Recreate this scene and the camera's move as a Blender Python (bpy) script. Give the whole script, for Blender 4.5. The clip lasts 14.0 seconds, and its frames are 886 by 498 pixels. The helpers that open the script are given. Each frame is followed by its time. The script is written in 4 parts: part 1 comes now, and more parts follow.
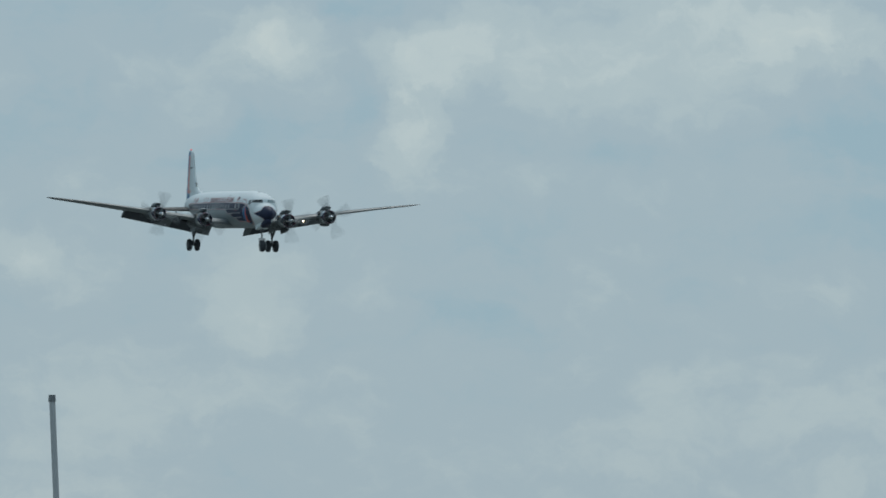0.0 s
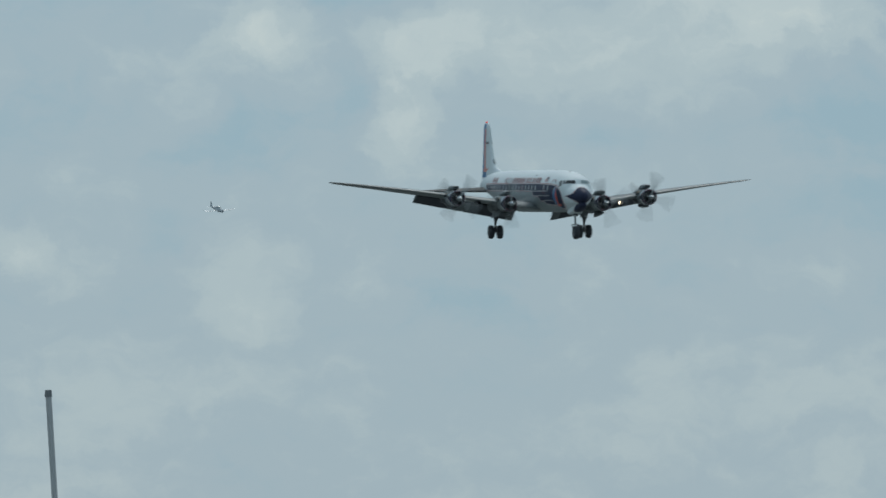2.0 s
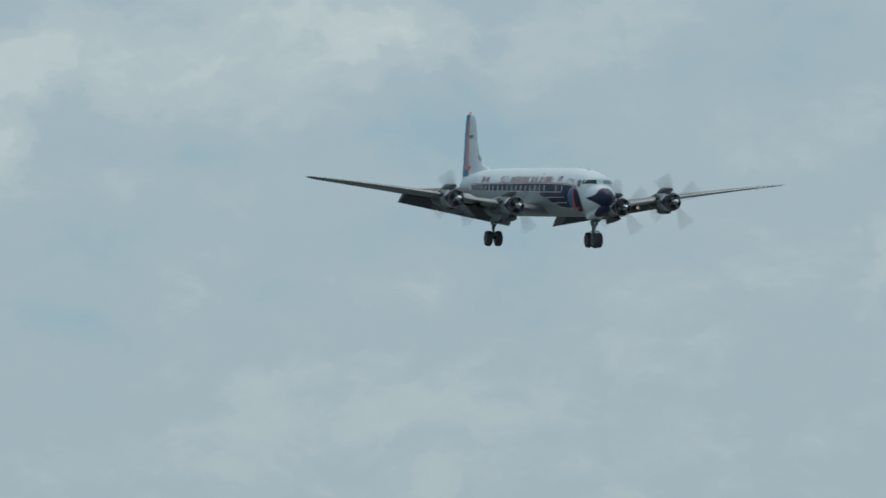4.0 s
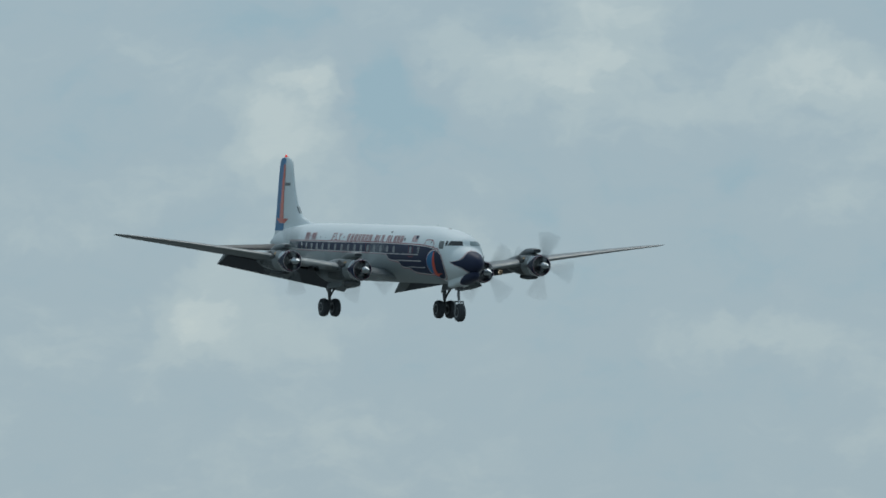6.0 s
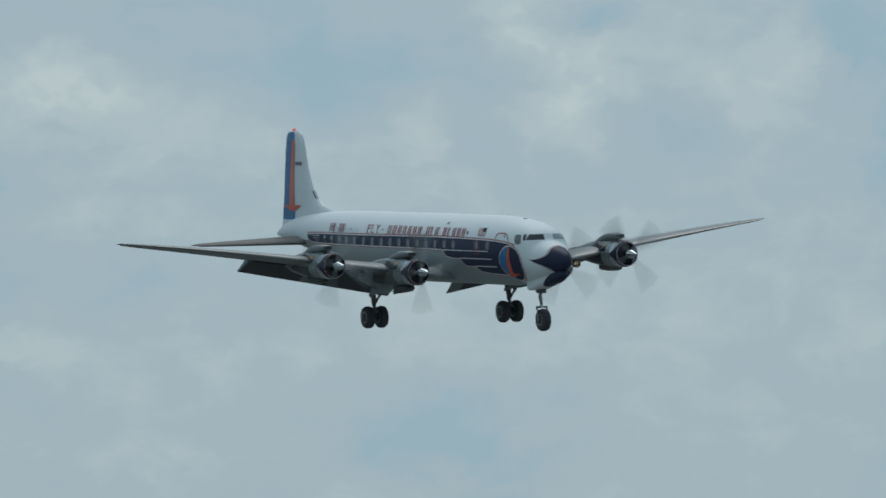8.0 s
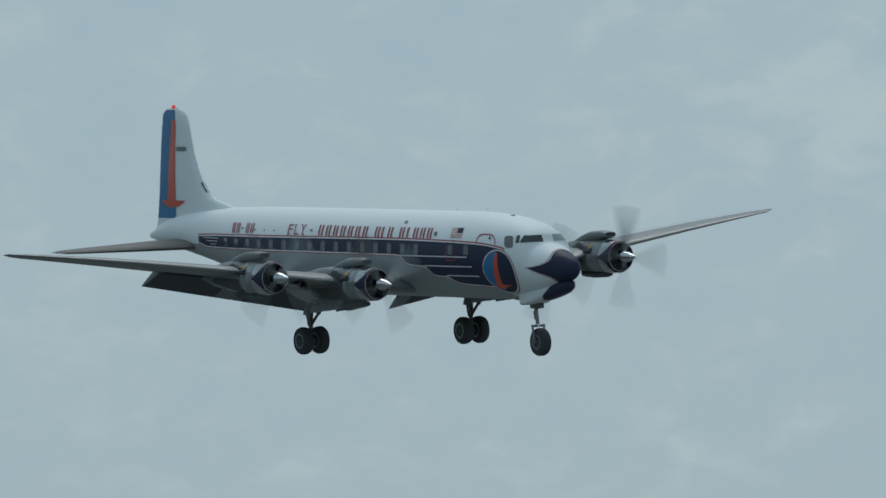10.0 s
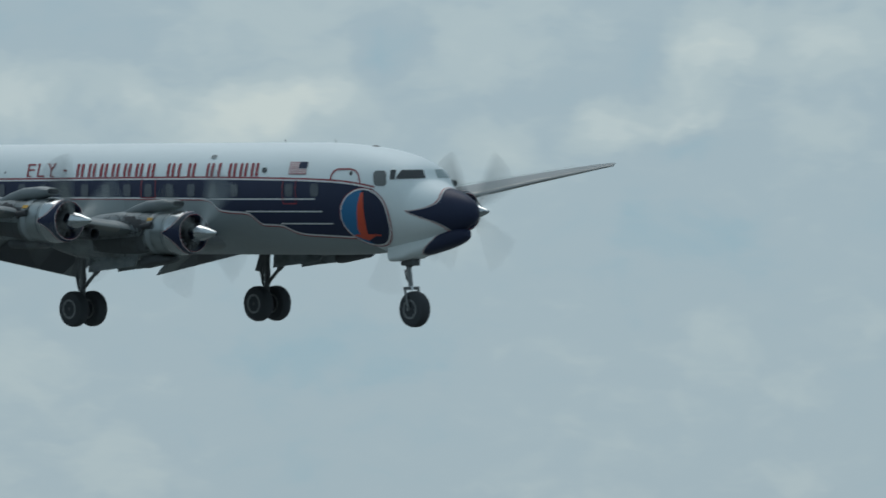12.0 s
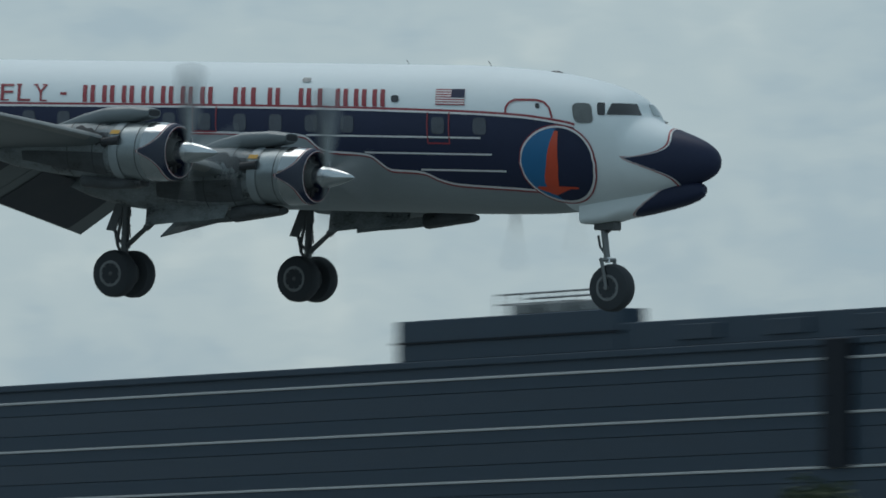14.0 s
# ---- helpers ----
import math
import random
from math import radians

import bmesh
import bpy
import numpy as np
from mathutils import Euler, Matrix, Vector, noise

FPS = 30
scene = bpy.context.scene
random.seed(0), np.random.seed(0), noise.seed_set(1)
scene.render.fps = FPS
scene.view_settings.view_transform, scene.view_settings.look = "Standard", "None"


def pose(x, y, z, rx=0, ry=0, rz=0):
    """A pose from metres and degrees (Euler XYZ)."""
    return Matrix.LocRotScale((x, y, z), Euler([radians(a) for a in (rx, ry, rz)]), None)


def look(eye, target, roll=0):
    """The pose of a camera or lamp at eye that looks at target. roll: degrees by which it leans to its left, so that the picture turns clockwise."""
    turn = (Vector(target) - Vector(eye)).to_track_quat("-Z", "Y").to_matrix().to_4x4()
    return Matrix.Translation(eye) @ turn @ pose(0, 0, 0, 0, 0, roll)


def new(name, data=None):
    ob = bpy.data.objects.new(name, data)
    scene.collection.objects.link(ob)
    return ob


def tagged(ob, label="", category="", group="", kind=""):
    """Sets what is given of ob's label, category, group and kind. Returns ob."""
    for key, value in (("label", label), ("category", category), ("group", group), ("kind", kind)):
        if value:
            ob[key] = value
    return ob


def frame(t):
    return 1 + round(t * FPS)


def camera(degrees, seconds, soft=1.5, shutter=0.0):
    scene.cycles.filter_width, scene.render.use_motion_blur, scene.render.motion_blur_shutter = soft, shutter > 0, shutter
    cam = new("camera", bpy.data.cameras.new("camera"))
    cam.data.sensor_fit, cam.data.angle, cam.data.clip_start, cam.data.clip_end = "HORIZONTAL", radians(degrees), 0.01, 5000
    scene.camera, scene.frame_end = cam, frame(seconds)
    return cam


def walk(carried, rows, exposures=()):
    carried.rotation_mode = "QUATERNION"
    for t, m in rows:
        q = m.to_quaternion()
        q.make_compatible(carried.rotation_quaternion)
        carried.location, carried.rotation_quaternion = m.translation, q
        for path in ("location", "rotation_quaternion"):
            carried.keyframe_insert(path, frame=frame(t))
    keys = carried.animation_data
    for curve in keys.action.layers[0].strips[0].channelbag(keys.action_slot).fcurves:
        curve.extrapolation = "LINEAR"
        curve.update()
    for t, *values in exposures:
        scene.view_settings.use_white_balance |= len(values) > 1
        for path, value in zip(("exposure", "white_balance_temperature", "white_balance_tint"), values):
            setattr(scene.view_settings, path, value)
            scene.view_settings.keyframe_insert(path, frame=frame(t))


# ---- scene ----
SPAN = 14.0
EYE = Vector((0.0, 0.0, 1.7))

# ---- camera: a hand-held long lens that pans with the landing airliner ----
cam = camera(4.083, SPAN, soft=1.6, shutter=0.28)


def aim(az, el, roll):
    a, e = radians(az), radians(el)
    way = Vector((math.sin(a) * math.cos(e), math.cos(a) * math.cos(e), math.sin(e)))
    return look(EYE, EYE + 100.0 * way, roll)


PAN = [
    (0, -76.196, 2.510, 0.45),
    (0.5, -76.168, 2.495, 0.60),
    (1, -76.159, 2.485, 0.32),
    (1.5, -76.169, 2.475, -0.27),
    (2, -76.166, 2.453, -0.64),
    (2.5, -76.126, 2.475, -1.01),
    (2.7, -76.124, 2.480, -1.80),
    (5, -72.540, 2.581, 0.06),
    (5.5, -71.666, 2.682, 0.24),
    (6, -70.974, 2.837, -0.11),
    (6.5, -70.075, 2.907, -0.83),
    (7, -69.182, 2.932, -1.15),
    (7.5, -68.410, 2.915, -0.92),
    (8, -67.498, 2.889, -0.49),
    (8.5, -65.964, 2.883, 0.26),
    (8.7, -65.353, 2.896, 0.32),
    (11, -57.254, 2.955, -1.48),
    (11.5, -54.204, 2.865, -1.70),
    (12, -51.986, 2.778, -1.06),
    (12.5, -49.344, 2.694, -0.67),
    (13, -45.778, 2.585, 0.25),
    (13.2, -44.671, 2.529, -0.15),
    (13.5, -42.377, 2.471, 0.28),
    (13.7, -40.620, 2.449, 0.20),
    (13.9, -38.566, 2.434, -0.13),
    (14, -37.659, 2.451, -0.02),
]
walk(cam, [(t, aim(a, e, r)) for t, a, e, r in PAN])

# ---- world: hazy sky with broken cloud, soft high sun ----
SUN_AZ, SUN_EL = -62.0, 62.0
sun = new("sun", bpy.data.lights.new("sun", "SUN"))
sun.data.energy, sun.data.angle, sun.data.color = 1.0, radians(40), (1.0, 0.97, 0.93)
s_dir = Vector((math.sin(radians(SUN_AZ)) * math.cos(radians(SUN_EL)), math.cos(radians(SUN_AZ)) * math.cos(radians(SUN_EL)), math.sin(radians(SUN_EL))))
sun.matrix_world = look((s_dir * 500), (0, 0, 0))
scene.view_settings.exposure = 0.0

world = bpy.data.worlds.new("sky")
scene.world = world
world.use_nodes = True
wt = world.node_tree
wt.nodes.clear()


def link(nt, a, b):
    nt.links.new(a, b)


def math_node(nt, op, a, b=None, c=None, clamp=False):
    n = nt.nodes.new("ShaderNodeMath")
    n.operation, n.use_clamp = op, clamp
    for i, v in enumerate((a, b, c)):
        if v is None:
            continue
        if isinstance(v, (int, float)):
            n.inputs[i].default_value = v
        else:
            nt.links.new(v, n.inputs[i])
    return n.outputs[0]


def vec_node(nt, op, a, b=None, c=None):
    n = nt.nodes.new("ShaderNodeVectorMath")
    n.operation = op
    for i, v in enumerate((a, b, c)):
        if v is None:
            continue
        if isinstance(v, tuple):
            n.inputs[i].default_value = v
        else:
            nt.links.new(v, n.inputs[i])
    return n


def noise_node(nt, vec, scale, detail=6.0, rough=0.55, distort=0.0):
    n = nt.nodes.new("ShaderNodeTexNoise")
    n.inputs["Scale"].default_value, n.inputs["Detail"].default_value = scale, detail
    n.inputs["Roughness"].default_value, n.inputs["Distortion"].default_value = rough, distort
    if vec is not None:
        nt.links.new(vec, n.inputs["Vector"])
    return n


def mix_colour(nt, fac, a, b, mode="MIX"):
    n = nt.nodes.new("ShaderNodeMix")
    n.data_type, n.blend_type = "RGBA", mode
    for i, v in ((0, fac), (6, a), (7, b)):
        if isinstance(v, (int, float)):
            n.inputs[i].default_value = v
        elif isinstance(v, tuple):
            n.inputs[i].default_value = (*v, 1.0) if len(v) == 3 else v
        else:
            nt.links.new(v, n.inputs[i])
    return n.outputs[2]


tex = wt.nodes.new("ShaderNodeTexCoord")
sep = wt.nodes.new("ShaderNodeSeparateXYZ")
link(wt, tex.outputs["Generated"], sep.inputs[0])
az_deg = math_node(wt, "MULTIPLY", math_node(wt, "ARCTAN2", sep.outputs[0], sep.outputs[1]), 57.29578)
el_deg = math_node(wt, "MULTIPLY", math_node(wt, "ARCSINE", sep.outputs[2]), 57.29578)
comb = wt.nodes.new("ShaderNodeCombineXYZ")
link(wt, az_deg, comb.inputs[0])
link(wt, el_deg, comb.inputs[1])
SKYV = comb.outputs[0]
# a soft warp gives every cloud an uneven edge
warp_n = noise_node(wt, SKYV, 2.2, 6.0, 0.6)
warp = vec_node(wt, "SUBTRACT", warp_n.outputs["Color"], (0.5, 0.5, 0.5)).outputs[0]
WARPED = vec_node(wt, "MULTIPLY_ADD", warp, (0.50, 0.36, 0.0), SKYV).outputs[0]
stretch = vec_node(wt, "MULTIPLY", WARPED, (0.75, 1.25, 1.0)).outputs[0]
big = noise_node(wt, stretch, 0.75, 5.0, 0.52).outputs[0]
small = noise_node(wt, stretch, 3.4, 6.0, 0.6).outputs[0]
cover = math_node(wt, "ADD", math_node(wt, "MULTIPLY", math_node(wt, "SUBTRACT", big, 0.5), 1.0),
                  math_node(wt, "MULTIPLY", math_node(wt, "SUBTRACT", small, 0.5), 0.85))
cover = math_node(wt, "ADD", cover, 0.45)
fray = math_node(wt, "MULTIPLY", math_node(wt, "SUBTRACT", noise_node(wt, WARPED, 4.5, 7.0, 0.62).outputs[0], 0.5), 1.25)
CLOUDS = []


def cloud(az, el, wide, high, strength):
    """One heap of cloud (or, below zero, a clearer gap) in the sky: bearing, height and half sizes in degrees."""
    CLOUDS.append((az, el, wide, high, strength))


cloud(-76.97, 3.46, 0.26, 0.13, 0.9)
cloud(-77.31, 3.31, 0.34, 0.16, 0.35)
cloud(-76.27, 3.37, 0.20, 0.17, 0.7)
cloud(-76.37, 3.03, 0.20, 0.18, 0.9)
cloud(-76.07, 3.53, 0.13, 0.16, 0.5)
cloud(-77.69, 3.22, 0.13, 0.09, 0.4)
cloud(-77.36, 3.09, 0.21, 0.13, 0.35)
cloud(-77.77, 2.86, 0.18, 0.13, 0.2)
cloud(-78.17, 2.47, 0.16, 0.12, 0.5)
cloud(-77.95, 2.34, 0.21, 0.16, 0.3)
cloud(-77.09, 2.27, 0.31, 0.29, 0.35)
cloud(-76.54, 2.35, 0.16, 0.21, 0.4)
cloud(-75.25, 3.38, 0.86, 0.29, 0.4)
cloud(-74.60, 3.51, 0.52, 0.21, 0.45)
cloud(-75.56, 2.80, 1.04, 0.10, 0.2)
cloud(-74.59, 2.50, 0.39, 0.26, 0.2)
cloud(-76.58, 3.58, 0.31, 0.13, -0.6)
cloud(-77.07, 3.05, 0.34, 0.16, -0.5)
cloud(-78.01, 3.07, 0.36, 0.21, -0.4)
cloud(-76.58, 3.21, 0.13, 0.18, -0.3)
cloud(-75.64, 2.97, 0.57, 0.08, -0.35)
cloud(-74.33, 3.05, 0.39, 0.10, -0.4)
cloud(-75.95, 2.57, 0.47, 0.21, -0.2)
cloud(-76.26, 2.17, 0.52, 0.16, -0.3)
cloud(-75.11, 2.21, 0.65, 0.21, -0.3)
cloud(-77.06, 2.00, 0.26, 0.08, -0.25)
cloud(-77.48, 2.53, 0.16, 0.16, -0.2)
cloud(-73.75, 3.42, 0.39, 0.22, 0.55)
cloud(-74.43, 3.57, 0.26, 0.23, 0.45)
cloud(-73.33, 3.57, 0.31, 0.16, 0.3)
cloud(-71.72, 3.42, 0.26, 0.26, 0.5)
cloud(-71.56, 3.63, 0.18, 0.13, 0.5)
cloud(-70.67, 3.57, 0.31, 0.21, 0.45)
cloud(-72.16, 2.53, 0.16, 0.16, 0.7)
cloud(-72.34, 2.32, 0.18, 0.13, 0.45)
cloud(-71.77, 2.43, 0.31, 0.16, 0.3)
cloud(-72.76, 3.03, 0.52, 0.16, 0.2)
cloud(-74.45, 2.32, 0.23, 0.16, 0.3)
cloud(-72.50, 3.44, 0.57, 0.23, -0.45)
cloud(-71.22, 3.47, 0.26, 0.29, -0.5)
cloud(-73.13, 3.31, 0.21, 0.26, -0.3)
cloud(-74.06, 2.97, 0.65, 0.16, -0.35)
cloud(-74.43, 2.63, 0.39, 0.16, -0.4)
cloud(-70.60, 3.05, 0.16, 0.31, -0.35)
cloud(-73.46, 2.50, 0.78, 0.13, -0.2)
cloud(-70.18, 3.90, 0.29, 0.29, 0.75)
cloud(-70.39, 3.67, 0.31, 0.18, 0.5)
cloud(-69.34, 3.65, 0.31, 0.16, 0.75)
cloud(-69.87, 3.45, 0.65, 0.16, 0.35)
cloud(-68.93, 3.57, 0.34, 0.21, 0.5)
cloud(-71.77, 3.38, 0.26, 0.23, 0.5)
cloud(-71.55, 3.61, 0.16, 0.10, 0.45)
cloud(-70.96, 3.73, 0.21, 0.13, 0.3)
cloud(-69.88, 2.36, 0.31, 0.13, 0.5)
cloud(-69.65, 2.46, 0.26, 0.13, 0.4)
cloud(-69.26, 2.45, 0.39, 0.16, 0.35)
cloud(-71.96, 2.75, 0.18, 0.16, 0.4)
cloud(-72.10, 2.47, 0.16, 0.26, 0.35)
cloud(-68.99, 3.13, 0.39, 0.16, 0.2)
cloud(-71.20, 3.50, 0.21, 0.21, -0.5)
cloud(-70.65, 3.88, 0.18, 0.18, -0.35)
cloud(-71.85, 3.92, 0.39, 0.16, -0.35)
cloud(-69.16, 3.46, 0.23, 0.07, -0.3)
cloud(-68.45, 3.80, 0.52, 0.16, -0.35)
cloud(-68.65, 2.73, 0.65, 0.16, -0.3)
cloud(-71.02, 3.21, 0.39, 0.16, -0.2)
cloud(-68.74, 2.03, 0.65, 0.16, -0.25)
cloud(-71.13, 2.61, 0.52, 0.10, -0.2)
cloud(-69.61, 3.19, 0.26, 0.10, -0.25)
cloud(-66.92, 3.67, 0.29, 0.31, 0.4)
cloud(-67.15, 3.89, 0.13, 0.16, 0.5)
cloud(-67.52, 3.45, 0.18, 0.16, 0.4)
cloud(-67.84, 3.27, 0.52, 0.16, 0.15)
cloud(-67.89, 3.72, 0.52, 0.21, -0.3)
cloud(-66.73, 3.98, 0.16, 0.10, -0.5)
cloud(-67.26, 2.12, 0.52, 0.21, -0.35)
cloud(-66.92, 3.48, 0.29, 0.21, 0.6)
cloud(-66.45, 3.74, 0.60, 0.23, 0.45)
cloud(-65.93, 3.80, 0.16, 0.18, 0.5)
cloud(-67.62, 3.42, 0.23, 0.16, 0.35)
cloud(-67.21, 3.99, 0.16, 0.07, 0.4)
cloud(-66.03, 3.56, 0.23, 0.16, 0.35)
cloud(-64.72, 2.63, 0.21, 0.13, 0.45)
cloud(-64.17, 2.22, 0.31, 0.13, 0.3)
cloud(-65.53, 2.44, 0.16, 0.10, 0.25)
cloud(-64.62, 3.26, 0.78, 0.65, -0.8)
cloud(-65.59, 3.88, 0.18, 0.18, -0.8)
cloud(-65.14, 3.59, 0.39, 0.31, -0.6)
cloud(-66.81, 3.95, 0.16, 0.08, -0.5)
cloud(-65.40, 3.25, 0.31, 0.16, -0.4)
cloud(-67.66, 2.04, 0.39, 0.21, -0.6)
cloud(-67.14, 1.86, 0.39, 0.16, -0.4)
cloud(-64.62, 3.88, 0.52, 0.13, 0.4)
cloud(-56.67, 3.91, 0.52, 0.13, 0.25)
cloud(-57.72, 3.49, 0.26, 0.13, 0.3)
cloud(-56.41, 3.56, 0.65, 0.08, 0.25)
cloud(-56.16, 3.27, 0.16, 0.10, 0.35)
cloud(-55.57, 3.90, 0.31, 0.16, 0.25)
cloud(-59.05, 3.68, 0.26, 0.13, 0.25)
cloud(-57.25, 3.32, 0.21, 0.16, 0.2)
cloud(-57.10, 2.28, 0.39, 0.13, 0.25)
cloud(-56.41, 3.74, 0.39, 0.13, -0.4)
cloud(-58.88, 4.07, 0.52, 0.16, -0.35)
cloud(-57.51, 3.67, 0.16, 0.10, -0.3)
cloud(-55.63, 3.57, 0.52, 0.10, -0.2)
cloud(-54.25, 3.57, 0.23, 0.12, 1)
cloud(-54.01, 3.54, 0.21, 0.18, 0.6)
cloud(-53.75, 3.45, 0.23, 0.18, 0.5)
cloud(-53.41, 3.52, 0.18, 0.13, 0.5)
cloud(-52.84, 3.45, 0.34, 0.16, 1)
cloud(-52.52, 3.52, 0.23, 0.10, 0.7)
cloud(-53.11, 3.25, 0.26, 0.16, 0.6)
cloud(-53.43, 2.95, 0.16, 0.10, 0.6)
cloud(-54.46, 3.40, 0.39, 0.16, 0.4)
cloud(-55.62, 3.95, 0.34, 0.13, 0.5)
cloud(-56.02, 3.60, 0.31, 0.10, 0.35)
cloud(-56.08, 3.31, 0.21, 0.08, 0.3)
cloud(-54.53, 3.79, 0.39, 0.21, -0.7)
cloud(-53.72, 3.84, 0.52, 0.13, -0.4)
cloud(-55.32, 3.45, 0.52, 0.16, -0.4)
cloud(-54.78, 3.95, 0.21, 0.13, -0.5)
cloud(-52.77, 3.24, 0.26, 0.08, -0.5)
cloud(-52.67, 2.30, 0.52, 0.13, -0.4)
cloud(-52.31, 3.64, 0.16, 0.16, -0.2)
cloud(-51.75, 3.66, 0.31, 0.26, 0.5)
cloud(-51.73, 3.27, 0.18, 0.10, 0.55)
cloud(-51.05, 3.36, 0.29, 0.13, 0.9)
cloud(-50.81, 3.57, 0.21, 0.21, 0.8)
cloud(-50.70, 3.80, 0.21, 0.16, 0.7)
cloud(-50.23, 3.74, 0.39, 0.21, 0.5)
cloud(-50.24, 3.29, 0.31, 0.21, 0.4)
cloud(-51.28, 3.26, 0.18, 0.10, 0.6)
cloud(-50.07, 2.67, 0.21, 0.13, 0.3)
cloud(-52.24, 3.72, 0.21, 0.18, -0.6)
cloud(-50.89, 3.23, 0.26, 0.07, -0.5)
cloud(-50.41, 3.71, 0.13, 0.07, -0.3)
cloud(-50.77, 2.81, 0.65, 0.26, -0.4)
cloud(-49.03, 3.50, 0.21, 0.16, 0.55)
cloud(-48.43, 3.49, 0.16, 0.18, 0.6)
cloud(-48.22, 3.67, 0.16, 0.13, 0.5)
cloud(-47.73, 3.67, 0.26, 0.16, 0.4)
cloud(-48.77, 3.37, 0.39, 0.16, 0.3)
cloud(-48.52, 2.45, 0.21, 0.13, 0.5)
cloud(-48.13, 2.66, 0.31, 0.21, 0.3)
cloud(-47.60, 3.30, 0.26, 0.26, 0.25)
cloud(-49.29, 3.71, 0.39, 0.16, -0.8)
cloud(-48.64, 3.68, 0.16, 0.10, -0.5)
cloud(-47.99, 3.17, 0.16, 0.16, -0.4)
cloud(-46.03, 3.39, 0.13, 0.10, 0.5)
cloud(-45.43, 3.32, 0.18, 0.10, 0.55)
cloud(-45.82, 3.32, 0.16, 0.07, 0.4)
cloud(-47.72, 3.64, 0.13, 0.08, 0.4)
cloud(-43.94, 3.22, 0.26, 0.13, 0.45)
cloud(-44.17, 2.96, 0.39, 0.21, 0.2)
cloud(-45.08, 2.64, 0.39, 0.21, 0.2)
cloud(-46.63, 3.47, 0.26, 0.16, -0.3)
cloud(-44.57, 3.45, 0.65, 0.13, -0.3)
cloud(-42.73, 3.40, 0.29, 0.12, 1)
cloud(-42.86, 3.54, 0.13, 0.10, 0.6)
cloud(-43.44, 3.54, 0.16, 0.10, 0.4)
cloud(-41.66, 3.47, 0.26, 0.13, 0.45)
cloud(-40.64, 3.34, 0.31, 0.31, 0.3)
cloud(-42.18, 3.49, 0.16, 0.16, -0.35)
cloud(-43.15, 3.46, 0.16, 0.16, -0.4)
cloud(-36.57, 3.44, 0.39, 0.16, 0.15)
cloud(-39.31, 3.47, 0.52, 0.16, -0.4)
cloud(-37.09, 3.55, 0.26, 0.08, -0.15)
cloud(-40.9, 2.70, 3.0, 1.7, 0.40)
cloud(-37.3, 2.90, 2.4, 1.5, 0.42)
for az, el, wide, high, strength in CLOUDS:
    v = vec_node(wt, "MULTIPLY", vec_node(wt, "SUBTRACT", WARPED, (az, el, 0.0)).outputs[0], (1 / wide, 1 / high, 0.0))
    r = vec_node(wt, "LENGTH", v.outputs[0]).outputs["Value"]
    r = math_node(wt, "ADD", r, fray)
    ramp = wt.nodes.new("ShaderNodeMapRange")
    ramp.interpolation_type = "SMOOTHSTEP"
    for i, val in ((1, 1.5), (2, 0.0), (3, 0.0), (4, 0.58 * strength)):
        ramp.inputs[i].default_value = val
    link(wt, r, ramp.inputs[0])
    cover = math_node(wt, "ADD", cover, ramp.outputs[0])
cover_ramp = wt.nodes.new("ShaderNodeValToRGB")
cover_ramp.color_ramp.interpolation = "EASE"
els = cover_ramp.color_ramp.elements
els[0].position, els[0].color = 0.0, (0.280, 0.428, 0.515, 1)
els[1].position, els[1].color = 1.0, (0.545, 0.632, 0.632, 1)
mid = els.new(0.323)
mid.color = (0.338, 0.452, 0.520, 1)
mid = els.new(0.554)
mid.color = (0.402, 0.510, 0.555, 1)
mid = els.new(0.75)
mid.color = (0.470, 0.570, 0.597, 1)
link(wt, math_node(wt, "MULTIPLY", cover, 0.77, clamp=True), cover_ramp.inputs[0])
sky = wt.nodes.new("ShaderNodeTexSky")
sky.sky_type, sky.sun_disc = "NISHITA", False
sky.sun_elevation, sky.sun_rotation = radians(SUN_EL), radians(SUN_AZ)
sky_s = vec_node(wt, "SCALE", sky.outputs[0])
sky_s.inputs["Scale"].default_value = 0.07
total = mix_colour(wt, 0.88, sky_s.outputs[0], cover_ramp.outputs[0])
bg = wt.nodes.new("ShaderNodeBackground")
link(wt, total, bg.inputs[0])
bg.inputs[1].default_value = 1.0
out = wt.nodes.new("ShaderNodeOutputWorld")
link(wt, bg.outputs[0], out.inputs[0])


